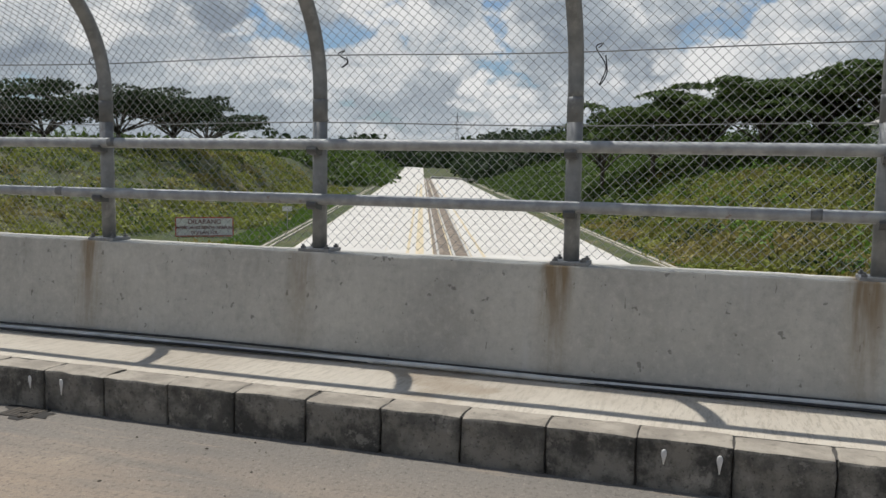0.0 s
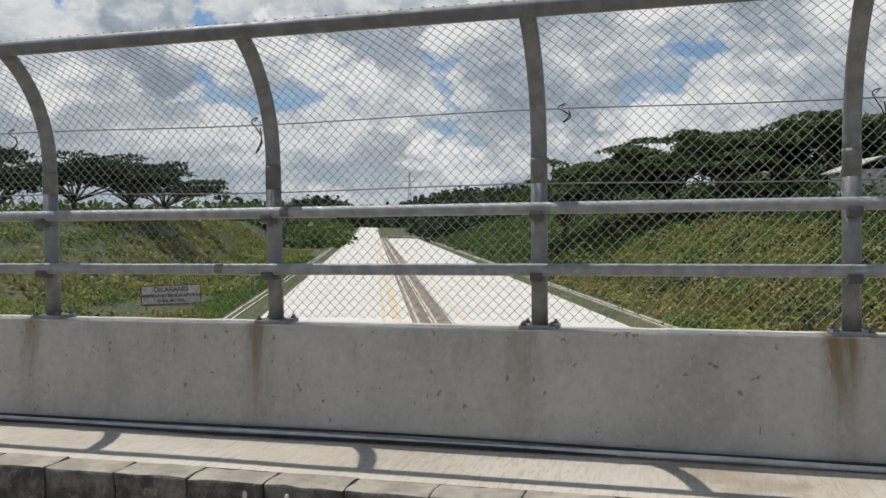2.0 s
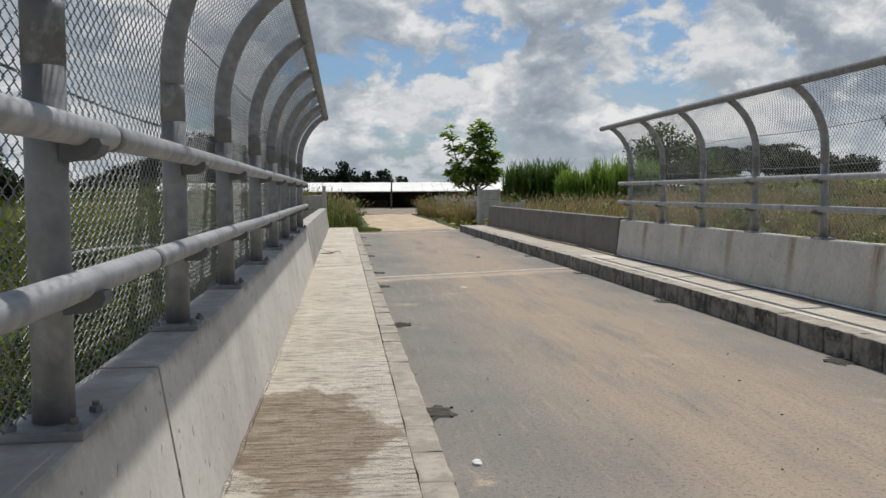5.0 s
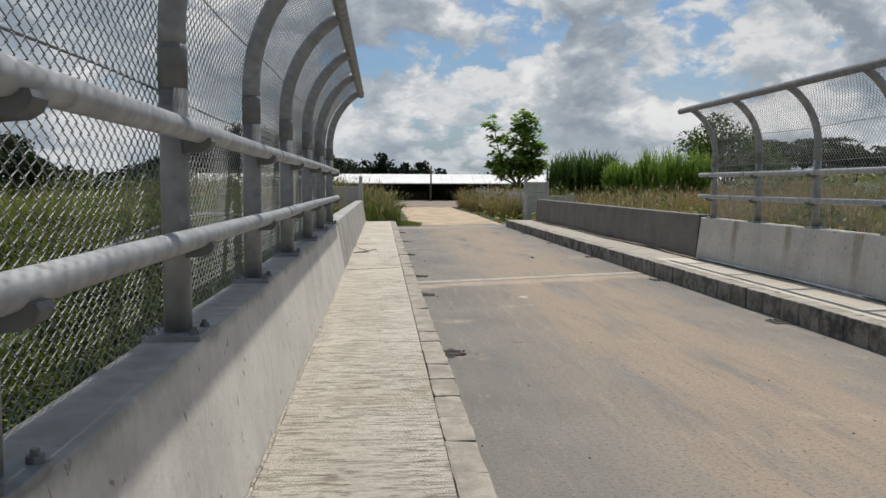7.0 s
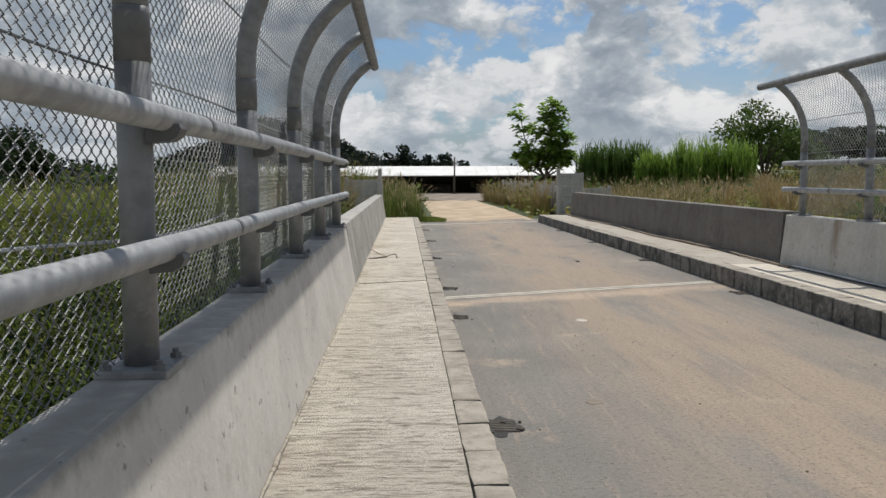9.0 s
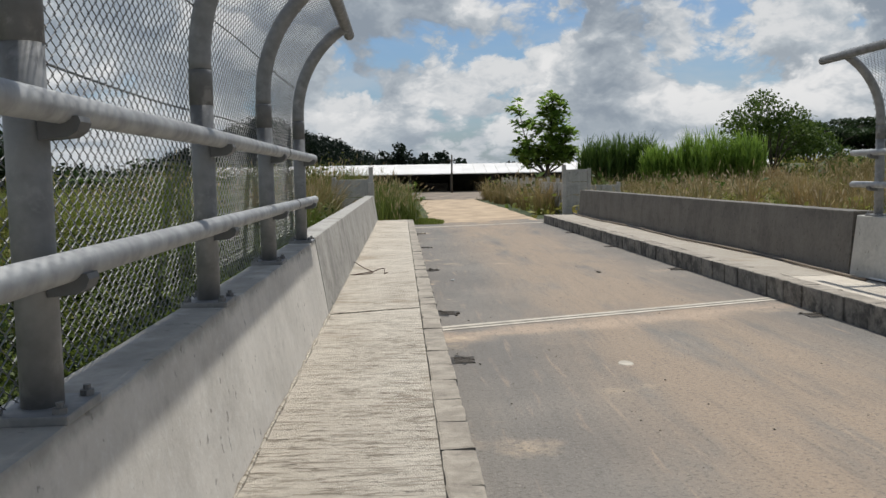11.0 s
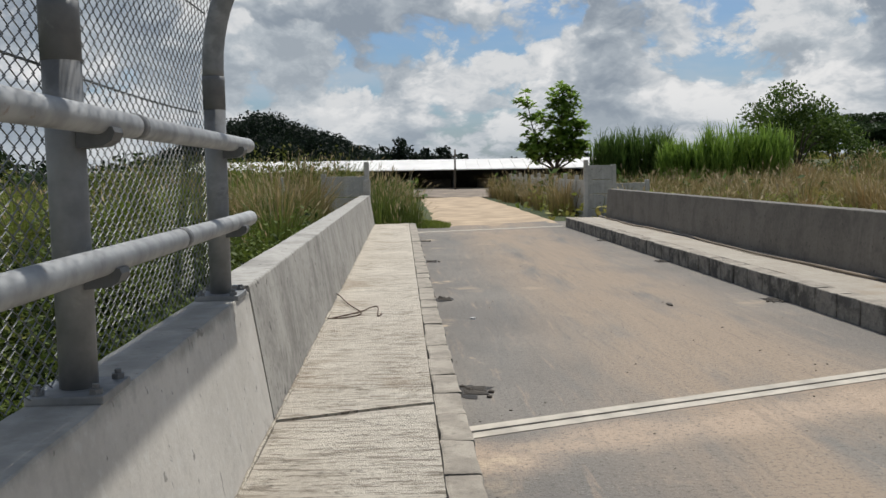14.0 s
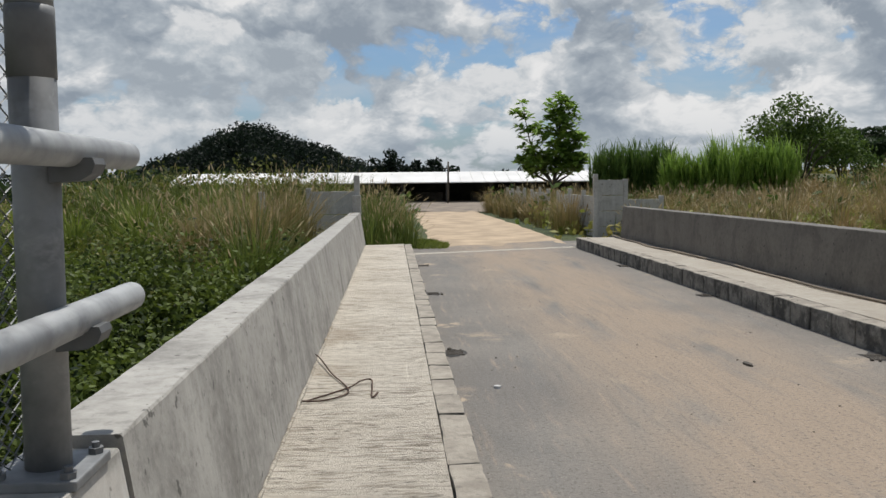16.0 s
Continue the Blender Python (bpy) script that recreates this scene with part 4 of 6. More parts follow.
def build_tree(name, at, height, spread, style, mat, label, seed, leaf=0.16, count=4000, trunk_r=0.18, group=""):
    """Trunk with limbs that fork; the crown is leaf clumps about the twig ends. style: dome, umbrella or loose."""
    global RNG
    RNG = np.random.default_rng(seed)
    rnd = random.Random(seed)
    tree = thing(name, at, rnd.uniform(0, 360), label, "tree", group)
    bm = bmesh.new()
    ends = []
    fork = height * (0.34 if style == "umbrella" else 0.22)
    tube(bm, [(0, 0, -0.3), (0.02 * height * rnd.uniform(-1, 1), 0, fork * 0.5), (0, 0, fork)], [trunk_r * 1.25, trunk_r, trunk_r * 0.8], 8)
    n = 13 if style == "umbrella" else 8
    lobe = [rnd.uniform(0.55, 1.1) for _ in range(5)]
    for i in range(n):
        a = 2 * math.pi * (i + rnd.uniform(-0.3, 0.3)) / n
        r = spread * rnd.uniform(0.3, 0.98) * (lobe[i % 5] if style == "umbrella" else 1.0)
        if style == "umbrella":
            top = height * (0.97 - 0.14 * (r / spread) ** 2 - rnd.uniform(0, 0.40))
            mid = (math.cos(a) * r * 0.45, math.sin(a) * r * 0.45, fork + (top - fork) * 0.6)
        else:
            top = height * rnd.uniform(0.5, 0.97)
            r *= 0.9 if top < height * 0.8 else 0.55
            mid = (math.cos(a) * r * 0.4, math.sin(a) * r * 0.4, fork + (top - fork) * 0.5)
        end = (math.cos(a) * r, math.sin(a) * r, top * 0.97)
        tube(bm, [(0, 0, fork * rnd.uniform(0.75, 0.98)), mid, end], [trunk_r * 0.5, trunk_r * 0.32, trunk_r * 0.1], 6)
        ends.append((end, 1.0))
        for _ in range(3):
            b = a + rnd.uniform(-0.7, 0.7)
            q = Vector(mid) + Vector((math.cos(b), math.sin(b), rnd.uniform(0.25, 0.9) if style != "umbrella" else rnd.uniform(0.2, 0.5))) * spread * rnd.uniform(0.2, 0.45)
            q.z = min(q.z, height * 0.93)
            tube(bm, [mid, tuple(q)], [trunk_r * 0.22, trunk_r * 0.06], 5)
            ends.append((tuple(q), 0.75))
    part("trunk", bm, M_BARK, tree, "", True)
    cs = []
    for (x, y, z), w in ends:
        k = int(count * w / (len(ends) * 0.82))
        g = norm(RNG.normal(size=(k, 3))) * (RNG.uniform(0, 1, (k, 1)) ** 0.45)
        if style == "umbrella":
            g *= np.array((0.25 * rnd.uniform(0.7, 1.3), 0.25 * rnd.uniform(0.7, 1.3), 0.03)) * spread
            g[:, 2] += 0.02 * height - (g[:, 0] ** 2 + g[:, 1] ** 2) / spread * 0.5 - g[:, 0] * rnd.uniform(-0.18, 0.18)
        else:
            g *= np.array((0.3, 0.3, 0.24 if style == "dome" else 0.2)) * spread
        cs.append(g + np.array((x, y, z)))
    c = np.concatenate(cs)
    part("crown", quads("crown", leaves(c, leaf, 0.45 if style == "umbrella" else 0.15), mat), None, tree)
    return tree


def land(az, dist, cx=-1.2, cy=-8.5):
    x, y = cx + dist * math.cos(radians(az)), cy + dist * math.sin(radians(az))
    return x, y, ground_at(x, y)


def clumps(name, spots, radius, height, per, leaf, mat, label, category, flat=0.2, seed=1):
    """Low bushy growth as one object: leaf quads heaped over each spot."""
    global RNG
    RNG = np.random.default_rng(seed)
    spots = np.asarray(spots, float)
    n = len(spots)
    size = RNG.uniform(0.55, 1.45, n)
    g = norm(RNG.normal(size=(n, per, 3))) * (RNG.uniform(0.15, 1, (n, per, 1)) ** 0.5)
    g[..., 2] = np.abs(g[..., 2])
    rad = np.broadcast_to(np.asarray(radius, float), (n,))[:, None] * size[:, None]
    g[..., :2] *= rad[..., None]
    g[..., 2] *= np.broadcast_to(np.asarray(height, float), (n,))[:, None] * size[:, None]
    c = g + spots[:, None, :]
    c = c.reshape(-1, 3)
    lf = np.repeat(np.broadcast_to(np.asarray(leaf, float), (n,)), per)
    me = quads(name, leaves(c, lf, flat), mat)
    return solo(name, me, None, label, category, kind="stuff")


def spread_sn(count, s0, s1, n0, n1, seed, keep=None):
    """Spots strewn over a strip given along and across the highway."""
    r = np.random.default_rng(seed)
    s, n = r.uniform(s0, s1, count), r.uniform(n0, n1, count)
    x, y = s * HDIR.x + n * HNOR.x, s * HDIR.y + n * HNOR.y
    if keep is not None:
        k = keep(x, y)
        x, y = x[k], y[k]
    return np.stack((x, y, ground_z(x, y)), 1)


def spread_xy(count, x0, x1, y0, y1, seed, keep=None):
    r = np.random.default_rng(seed)
    x, y = r.uniform(x0, x1, count), r.uniform(y0, y1, count)
    if keep is not None:
        k = keep(x, y)
        x, y = x[k], y[k]
    return np.stack((x, y, ground_z(x, y)), 1)


def off_bridge(x, y):
    return ~((x > -2.75) & (x < 5.35) & (y < 34)) & ~((x > -0.9) & (x < 4.6) & (y < 90))


def nval(x, y):
    return x * HNOR.x + y * HNOR.y


def grass(name, roots, height, width, mat, label, lean=0.35, seed=3):
    global RNG
    RNG = np.random.default_rng(seed)
    me = quads(name, blades(roots, height, width, lean), mat)
    return solo(name, me, None, label, "grass", kind="stuff")


def tussocks(name, spots, per, height, radius, width, mat, label, seed, heads=0):
    """Grass growing in fans: blades that lean out from each root stock, some with straw heads."""
    r = np.random.default_rng(seed)
    spots = np.asarray(spots, float)
    n = len(spots)
    size = np.repeat(r.uniform(0.55, 1.25, n), per)
    ang, d = r.uniform(0, 2 * np.pi, n * per), np.sqrt(r.uniform(0, 1, n * per))
    out = np.stack((np.cos(ang), np.sin(ang), np.zeros(n * per)), 1)
    root = np.repeat(spots, per, 0) + out * (d * radius * 0.45 * size)[:, None]
    h = (height * size * r.uniform(0.5, 1.15, n * per))[:, None]
    lean = (d * r.uniform(0.2, 0.75, n * per))[:, None] * h
    side = np.stack((-np.sin(ang), np.cos(ang), np.zeros(n * per)), 1) * width * r.uniform(0.6, 1.3, n * per)[:, None]
    up = np.array((0, 0, 1.0))
    a = root + up * h * 0.55 + out * lean * 0.28
    b = root + up * h * (1 - 0.25 * d[:, None]) + out * lean
    q = np.concatenate((np.stack((root - side * 0.5, root + side * 0.5, a + side * 0.55, a - side * 0.55), 1), np.stack((a - side * 0.55, a + side * 0.55, b + side * 0.08, b - side * 0.08), 1)))
    solo(name, quads(name, q, mat), None, label, "grass", kind="stuff")
    if heads:
        k = r.random(n * per) < heads
        t, dirn = b[k], norm((b - a)[k])
        s2 = side[k] * 1.3
        q = np.stack((t - dirn * 0.05, t + dirn * 0.09 + s2, t + dirn * 0.22, t + dirn * 0.09 - s2), 1)
        solo(name + "_heads", quads(name + "_heads", q, M_STRAW), None, "straw-coloured feathery grass heads", "grass", kind="stuff")


def build_undergrowth():
    # bank of the cutting by the left fence and wing wall
    bank = lambda x, y: (x < -2.62) & (nval(x, y) > 4.5)
    near = spread_xy(1500, -16, -2.6, -12, 31, 21, bank)
    clumps("weeds", near, 0.45, 0.7, 70, 0.05, M_WEED, "low leafy weeds and creepers on the bank", "weeds", 0.45, 22)
    near = spread_xy(900, -18, -2.7, -12, 24, 121, bank)
    clumps("weeds", near, 0.55, 0.6, 60, 0.055, M_CREEPER, "dark green weeds on the bank", "weeds", 0.3, 122)
    mid = spread_xy(1500, -60, -14, -14, 60, 23, bank)
    clumps("weeds", mid, 0.9, 0.7, 34, 0.12, M_SCRUB, "low leafy weeds on the field by the cutting", "weeds", 0.45, 24)
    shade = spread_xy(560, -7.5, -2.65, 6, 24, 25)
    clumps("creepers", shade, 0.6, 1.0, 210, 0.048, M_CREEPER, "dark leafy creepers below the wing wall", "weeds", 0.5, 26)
    a = spread_xy(190, -22, -4.2, 6, 36, 421)
    clumps("bushes", a, 0.75, 0.8, 170, 0.06, M_CREEPER, "dark low bushes scattered in the meadow", "bushes", 0.3, 422)
    # meadow left of the road: bright short grass, with tall clumps toward the gate
    r = spread_xy(42000, -34, -2.9, 14, 62, 27, off_bridge)
    grass("meadow_grass", r, 0.42, 0.03, M_MEADOW, "bright green short meadow grass", 0.7, 28)
    a = spread_xy(16, -5.2, -3.4, 23.5, 28.5, 127)
    tussocks("tall_tussocks", a, 190, 1.75, 0.9, 0.012, M_DRY, "tall brown grass tussocks leaning over the wing wall", 128, 0.12)
    a = spread_xy(14, -5.8, -3.3, 22.5, 29.5, 327)
    tussocks("tall_tussocks", a, 170, 1.5, 0.9, 0.013, M_GRASS, "half-dry grass tussocks behind the wing wall", 328, 0.1)
    a = spread_xy(120, -30, -8.5, 33, 58, 129)
    tussocks("tall_tussocks", a, 100, 1.3, 0.8, 0.02, M_MEADOW, "green grass tussocks in the meadow", 136, 0.12)
    a = spread_xy(26, -15, -8.5, 27, 34, 329)
    tussocks("tall_tussocks", a, 130, 1.6, 0.9, 0.016, M_MEADOW, "tall green grass tussocks standing in the meadow", 330, 0.12)
    a = spread_xy(80, -13, -3.2, 36, 50, 227)
    tussocks("tall_tussocks", a, 120, 2.2, 1.0, 0.02, M_GRASS, "tall plumed half-dry grass hiding the shed", 228, 0.15)
    a = spread_xy(70, -15, -3.6, 37, 50, 331)
    clumps("tall_weeds", a, 1.0, 2.1, 330, 0.08, M_WEED, "tall yellow-green leafy weeds before the shed", "weeds", 0.2, 332)
    a = spread_xy(40, -9, -4.9, 30, 40, 229)
    tussocks("tall_tussocks", a, 120, 1.5, 0.8, 0.018, M_MEADOW, "green grass tussocks behind the panel wall", 230, 0.12)
    a = spread_xy(60, -5.5, -2.9, 18, 25, 132)
    clumps("tall_weeds", a, 0.5, 0.85, 170, 0.045, M_CREEPER, "leafy weeds beside the wing wall", "weeds", 0.2, 133)
    # shade low on the bank comes from the darkest leaf colour here
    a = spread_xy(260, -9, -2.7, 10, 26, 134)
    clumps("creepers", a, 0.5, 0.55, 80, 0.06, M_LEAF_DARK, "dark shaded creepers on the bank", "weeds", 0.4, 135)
    a = spread_xy(70, -34, -12, 30, 60, 130)
    clumps("tall_weeds", a, 0.9, 1.5, 130, 0.07, M_SCRUB, "tall straggling weeds in the meadow", "weeds", 0.15, 131)
    r = spread_xy(26000, -110, -16, 8, 85, 29, bank)
    grass("tall_grass", r, 0.7, 0.07, M_MEADOW, "green and tan grass over the far field", 0.5, 30)
    r = spread_xy(9000, -12, -2.7, -10, 18, 31, bank)
    grass("bank_grass", r, 0.55, 0.014, M_GRASS, "grass among the weeds on the bank", 0.6, 32)
    # meadow right of the road
    right = lambda x, y: off_bridge(x, y) & (nval(x, y) > 7)
    r = spread_xy(20000, 5.3, 42, 12, 62, 33, right)
    grass("tall_grass", r, 0.7, 0.03, M_GRASS, "half-dry field grass behind the wing wall", 0.6, 34)
    a = spread_xy(700, 5.5, 44, 14, 62, 35, right)
    tussocks("dry_tussocks", a, 90, 1.5, 0.9, 0.018, M_DRY, "dry brown grass tussocks behind the wing wall", 36, 0.15)
    a = spread_xy(130, 6, 44, 18, 62, 137, right)
    clumps("tall_weeds", a, 0.8, 1.0, 90, 0.08, M_SCRUB, "green weeds among the dry grass", "weeds", 0.2, 138)
    # rank grass at the bridge end, both sides of the dirt road
    for k, (x0, x1, y0, y1, n) in enumerate(((-2.6, -0.75, 32.3, 46, 5200), (4.2, 6.6, 37.3, 62, 5200), (-6.5, -2.8, 31.9, 44, 5000))):
        edge = lambda x, y: ~((x > -0.9 - (y - 33) * 0.035) & (x < 4.3 - (y - 36) * 0.02))
        a = spread_xy(n // 75, x0, x1, y0, y1, 40 + k, edge)
        tussocks("verge_tussocks", a, 90, 1.45, 0.7, 0.015, M_DRY if k == 1 else M_GRASS, "rank green and straw grass at the verge of the dirt road", 44 + k, 0.18)
    r = spread_xy(9000, -2.0, 0.3, 31.8, 37.5, 141, lambda x, y: (np.hypot((x + 1.6) / 1.75, (y - 34.2) / 2.9) < 1) & ((y > 31.9 + (x + 0.9) * SKEW)))
    grass("low_verge", r, 0.14, 0.02, M_MEADOW, "low green mat creeping onto the end of the road", 0.8, 142)
    # far side of the cutting, seen through the fence
    a = spread_sn(2900, 8, 75, 6.5, 42, 51, lambda x, y: off_bridge(x, y) & (np.hypot(x - 71, y - 42) > 9))
    clumps("scrub", a, 0.8, 0.65, 34, 0.13, M_SCRUB, "green and rust-brown scrub on the cutting slope", "scrub", 0.35, 52)
    a = spread_sn(2900, 70, 230, 9, 80, 53, lambda x, y: ~((np.hypot(x - 71, y - 42) < 10) & (nval(x, y) < 18.5)))
    clumps("scrub", a, 1.5, 1.0, 30, 0.27, M_SCRUB, "green and rust-brown scrub on the cutting slope", "scrub", 0.35, 54)
    a = spread_sn(330, 20, 230, 12, 60, 151, off_bridge)
    clumps("bushes", a, 1.3, 1.25, 60, 0.2, M_LEAF, "dark round bushes among the scrub", "bushes", 0.25, 152)
    a = spread_sn(110, 40, 130, -60, -33, 153)
    clumps("bushes", a, 1.5, 1.5, 70, 0.2, M_LEAF_DARK, "dark round bushes on the bank", "bushes", 0.25, 154)
    a = spread_sn(2300, 40, 130, -62, -30.5, 55)
    clumps("scrub", a, 1.2, 1.0, 40, 0.2, M_SCRUB, "brownish scrub on the sunny bank", "scrub", 0.35, 56)
    a = spread_sn(130, 45, 130, -68, -36, 57)
    clumps("bushes", a, 1.7, 1.9, 70, 0.22, M_LEAF_BRIGHT, "leafy green bushes on the bank", "bushes", 0.35, 58)
    r = spread_sn(30000, 38, 140, -66, -33, 159)
    grass("bank_grass", r, 0.9, 0.10, M_BANK, "yellow-brown long grass on the sunny bank", 0.7, 160)
    a = spread_sn(1300, 110, 330, -75, -31, 59)
    clumps("bushes", a, 2.2, 1.9, 36, 0.4, M_LEAF, "leafy green bushes on the far bank", "bushes", 0.35, 60)
    a = spread_sn(520, 55, 150, -95, -53, 61)
    clumps("thicket", a, 2.4, 4.6, 80, 0.32, M_LEAF_WOOD, "tall dark thicket on the hilltop", "bushes", 0.3, 62)
    # verge lawns along the highway
    for n0, n1, sd in ((5.9, 10, 63), (-36, -30.0, 65)):
        r = spread_sn(15000, 30, 200, n0, n1, sd)
        grass("verge_lawn", r, 0.28, 0.10, M_LEAF_BRIGHT, "bright green grass strip along the highway", 0.6, sd + 1)
    # far woods in the valley and along the skyline
    a = spread_sn(900, 300, 760, -120, -31, 67)
    clumps("far_woods", a, 6.5, 9.0, 46, 1.5, M_LEAF_DARK, "dark woods in the valley beyond the highway", "woods", 0.25, 68)
    a = spread_sn(900, 250, 760, 6, 140, 69)
    clumps("far_woods", a, 6.0, 5.5, 46, 1.2, M_LEAF, "green woods on the slope beside the highway", "woods", 0.25, 70)
    a = spread_sn(420, 610, 1100, -120, 110, 71)
    clumps("far_woods", a, 14, 13, 46, 3.0, M_LEAF_DARK, "dark wooded ridge closing the valley", "woods", 0.25, 72)


build_undergrowth()


def build_hill():
    """Wooded hill behind the field, and the low skyline of trees."""
    r = np.random.default_rng(81)
    ridge_x = (-92, -79, -73, -64, -58, -52, -42, -36, -24, -16, -8, 4)
    ridge_z = (0.0, 4.5, 8.0, 10.5, 14.5, 17.8, 17.4, 13.6, 10.4, 7.0, 3.6, 0.0)
    rise = lambda x, y: np.interp(x, ridge_x, ridge_z) * np.clip(1 - ((y - 300) / 32) ** 2, 0, 1)
    xs, ys = np.meshgrid(np.linspace(-92, 4, 40), np.linspace(268, 332, 16), indexing="ij")
    co = np.stack((xs, ys, rise(xs, ys) - 0.5), -1).reshape(-1, 3)
    i = (np.arange(39)[:, None] * 16 + np.arange(15)[None]).ravel()
    me = bpy.data.meshes.new("hill")
    me.from_pydata(co.tolist(), [], np.stack((i, i + 16, i + 17, i + 1), 1).tolist())
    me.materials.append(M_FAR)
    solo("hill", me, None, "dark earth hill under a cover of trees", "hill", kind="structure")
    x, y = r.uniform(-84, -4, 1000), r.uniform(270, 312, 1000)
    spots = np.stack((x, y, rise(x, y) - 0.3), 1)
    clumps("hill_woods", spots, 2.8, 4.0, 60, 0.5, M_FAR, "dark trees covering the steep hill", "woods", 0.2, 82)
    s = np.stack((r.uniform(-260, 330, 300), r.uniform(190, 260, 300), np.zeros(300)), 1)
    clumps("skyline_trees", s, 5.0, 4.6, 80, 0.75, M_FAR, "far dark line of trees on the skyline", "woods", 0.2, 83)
    s = np.stack((r.uniform(-190, -20, 90), r.uniform(70, 130, 90), np.zeros(90)), 1)
    clumps("field_trees", s, 3.2, 2.9, 90, 0.42, M_LEAF_DARK, "dark scrub and small trees across the field", "woods", 0.2, 84)
    s = np.stack((r.uniform(34, 120, 70), r.uniform(75, 110, 70), np.zeros(70)), 1)
    clumps("field_trees", s, 3.2, 2.6, 90, 0.42, M_LEAF_DARK, "dark scrub across the field", "woods", 0.2, 85)


build_hill()


def build_young_tree(at):
    """Two upright stems; twigs end in rosettes of broad drooping leaves."""
    rnd = random.Random(160)
    tree = thing("young_tree", at, 0, "young broad-leaved tree with rosettes beside the dirt road", "tree")
    bm = bmesh.new()
    tube(bm, [(0, 0, -0.3), (-0.05, 0, 0.9), (-0.1, 0, 1.7)], [0.15, 0.12, 0.1], 8)
    V = []

    def rosette(p, size):
        a0 = rnd.uniform(0, 6.28)
        for i in range(10):
            a, el = a0 + i * 2.4, rnd.uniform(-0.35, 1.0)
            d = Vector((math.cos(a) * math.cos(el), math.sin(a) * math.cos(el), math.sin(el)))
            w = Vector((-math.sin(a), math.cos(a), 0)) * size * 0.26
            q, e = p + d * size * 0.55, p + d * size - Vector((0, 0, size * 0.22))
            V.append((p, q + w, e, q - w))

    for tip, low, n in (((-2.2, 0.2, 7.2), 2.6, 8), ((0.45, -0.1, 7.4), 1.8, 16), ((1.7, 0.3, 5.0), 1.6, 8), ((-1.5, -0.3, 4.2), 1.4, 8), ((1.0, 0.2, 6.3), 1.4, 7), ((-1.9, 0.2, 3.2), 1.2, 9), ((1.9, -0.2, 3.4), 1.2, 9)):
        base, top = Vector((-0.1, 0, 1.6)), Vector(tip)
        mid = base.lerp(top, 0.45) + Vector((tip[0] * 0.22, 0.1, 0))
        line = smooth([base, mid, top], 8)
        tube(bm, line, [0.085 - 0.07 * i / (len(line) - 1) for i in range(len(line))], 6)
        rosette(top, 0.62)
        for i in range(n * 4):
            t = rnd.uniform(0.25, 0.97)
            p = line[int(t * (len(line) - 1))]
            a, ln = rnd.uniform(0, 6.28), rnd.uniform(0.3, 1.75) * (1.15 - 0.7 * t)
            e = p + Vector((math.cos(a), math.sin(a), rnd.uniform(0.25, 0.8))) * ln
            tube(bm, [p, e], [0.022, 0.01], 4)
            rosette(e, rnd.uniform(0.45, 0.72))
    part("trunk", bm, M_BARK, tree, "", True)
    part("crown", quads("crown", np.array([[tuple(v) for v in q] for q in V]), M_CANE), None, tree)


def build_trees():
    umb = "wide flat-topped rain tree with dark foliage on the hill"
    for k, (az, d, top, spr, cnt) in enumerate(((42.6, 152, 12.6, 15.5, 6500), (38.4, 150, 14.6, 17.5, 8200), (35.2, 156, 13.4, 13.0, 5200), (33.2, 180, 13.0, 13.0, 5200), (52.2, 170, 10.2, 6.5, 3000), (64.5, 200, 12.5, 13, 5200))):
        x, y, z = land(az, d)
        build_tree("rain_tree", (x, y, z), top - 0.7 - z, spr, "umbrella", M_LEAF_DARK, umb, 100 + k, 0.34, cnt, 0.42, "rain trees")
    for k, (az, d, top, spr) in enumerate(((7.6, 150, 12.0, 11.0), (4.4, 140, 14.0, 12.5), (1.2, 132, 15.6, 13.0), (-2.2, 130, 15.4, 13.0), (-5.6, 126, 15.6, 12.5), (-9.0, 122, 16.2, 12.5), (-12.5, 120, 16.0, 12.5))):
        x, y, z = land(az, d)
        build_tree("rain_tree", (x, y, z), top - 1.3 - z, spr, "umbrella", M_LEAF_WOOD, "spreading rain tree on the wooded bank", 120 + k, 0.38, 9500, 0.38, "rain trees on the bank")
    for k, (az, d, top, spr) in enumerate(((44.9, 160, 10.6, 7.5), (46.9, 160, 10.9, 8), (49.4, 168, 8.4, 6), (59.5, 205, 8.0, 7), (61.5, 205, 9.2, 8), (63, 200, 9.0, 8), (67, 200, 8.6, 7), (69, 195, 7.0, 6))):
        x, y, z = land(az, d)
        build_tree("round_tree", (x, y, z), top - z, spr, "dome", M_LEAF_DARK, "dark dense tree behind the field", 140 + k, 0.5, 3000, 0.3, "dark trees behind the field")
    build_young_tree((9.8, 69.5, 0))
    build_tree("feathery_tree", (26.9, 68.5, 0), 7.4, 4.2, "dome", M_LEAF, "feathery green tree at the edge of the field", 161, 0.14, 5200, 0.16)
    build_tree("feathery_tree", (31.5, 72, 0), 5.6, 3.2, "dome", M_LEAF, "feathery green tree at the edge of the field", 162, 0.14, 2600, 0.14)
    for k, (x, y, h, s) in enumerate(((-24.8, 55, 4.7, 2.8), (-29.5, 53, 5.0, 3.2))):
        build_tree("bushy_tree", (x, y, ground_at(x, y)), h, s, "dome", M_LEAF_DARK, "dark bushy tree at the edge of the meadow", 180 + k, 0.16, 5000, 0.16, "bushy trees")
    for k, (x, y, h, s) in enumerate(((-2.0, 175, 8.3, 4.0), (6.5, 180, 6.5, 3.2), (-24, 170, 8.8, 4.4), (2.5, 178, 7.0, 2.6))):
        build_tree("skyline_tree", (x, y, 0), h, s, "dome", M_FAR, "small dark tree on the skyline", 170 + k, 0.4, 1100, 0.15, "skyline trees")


build_trees()


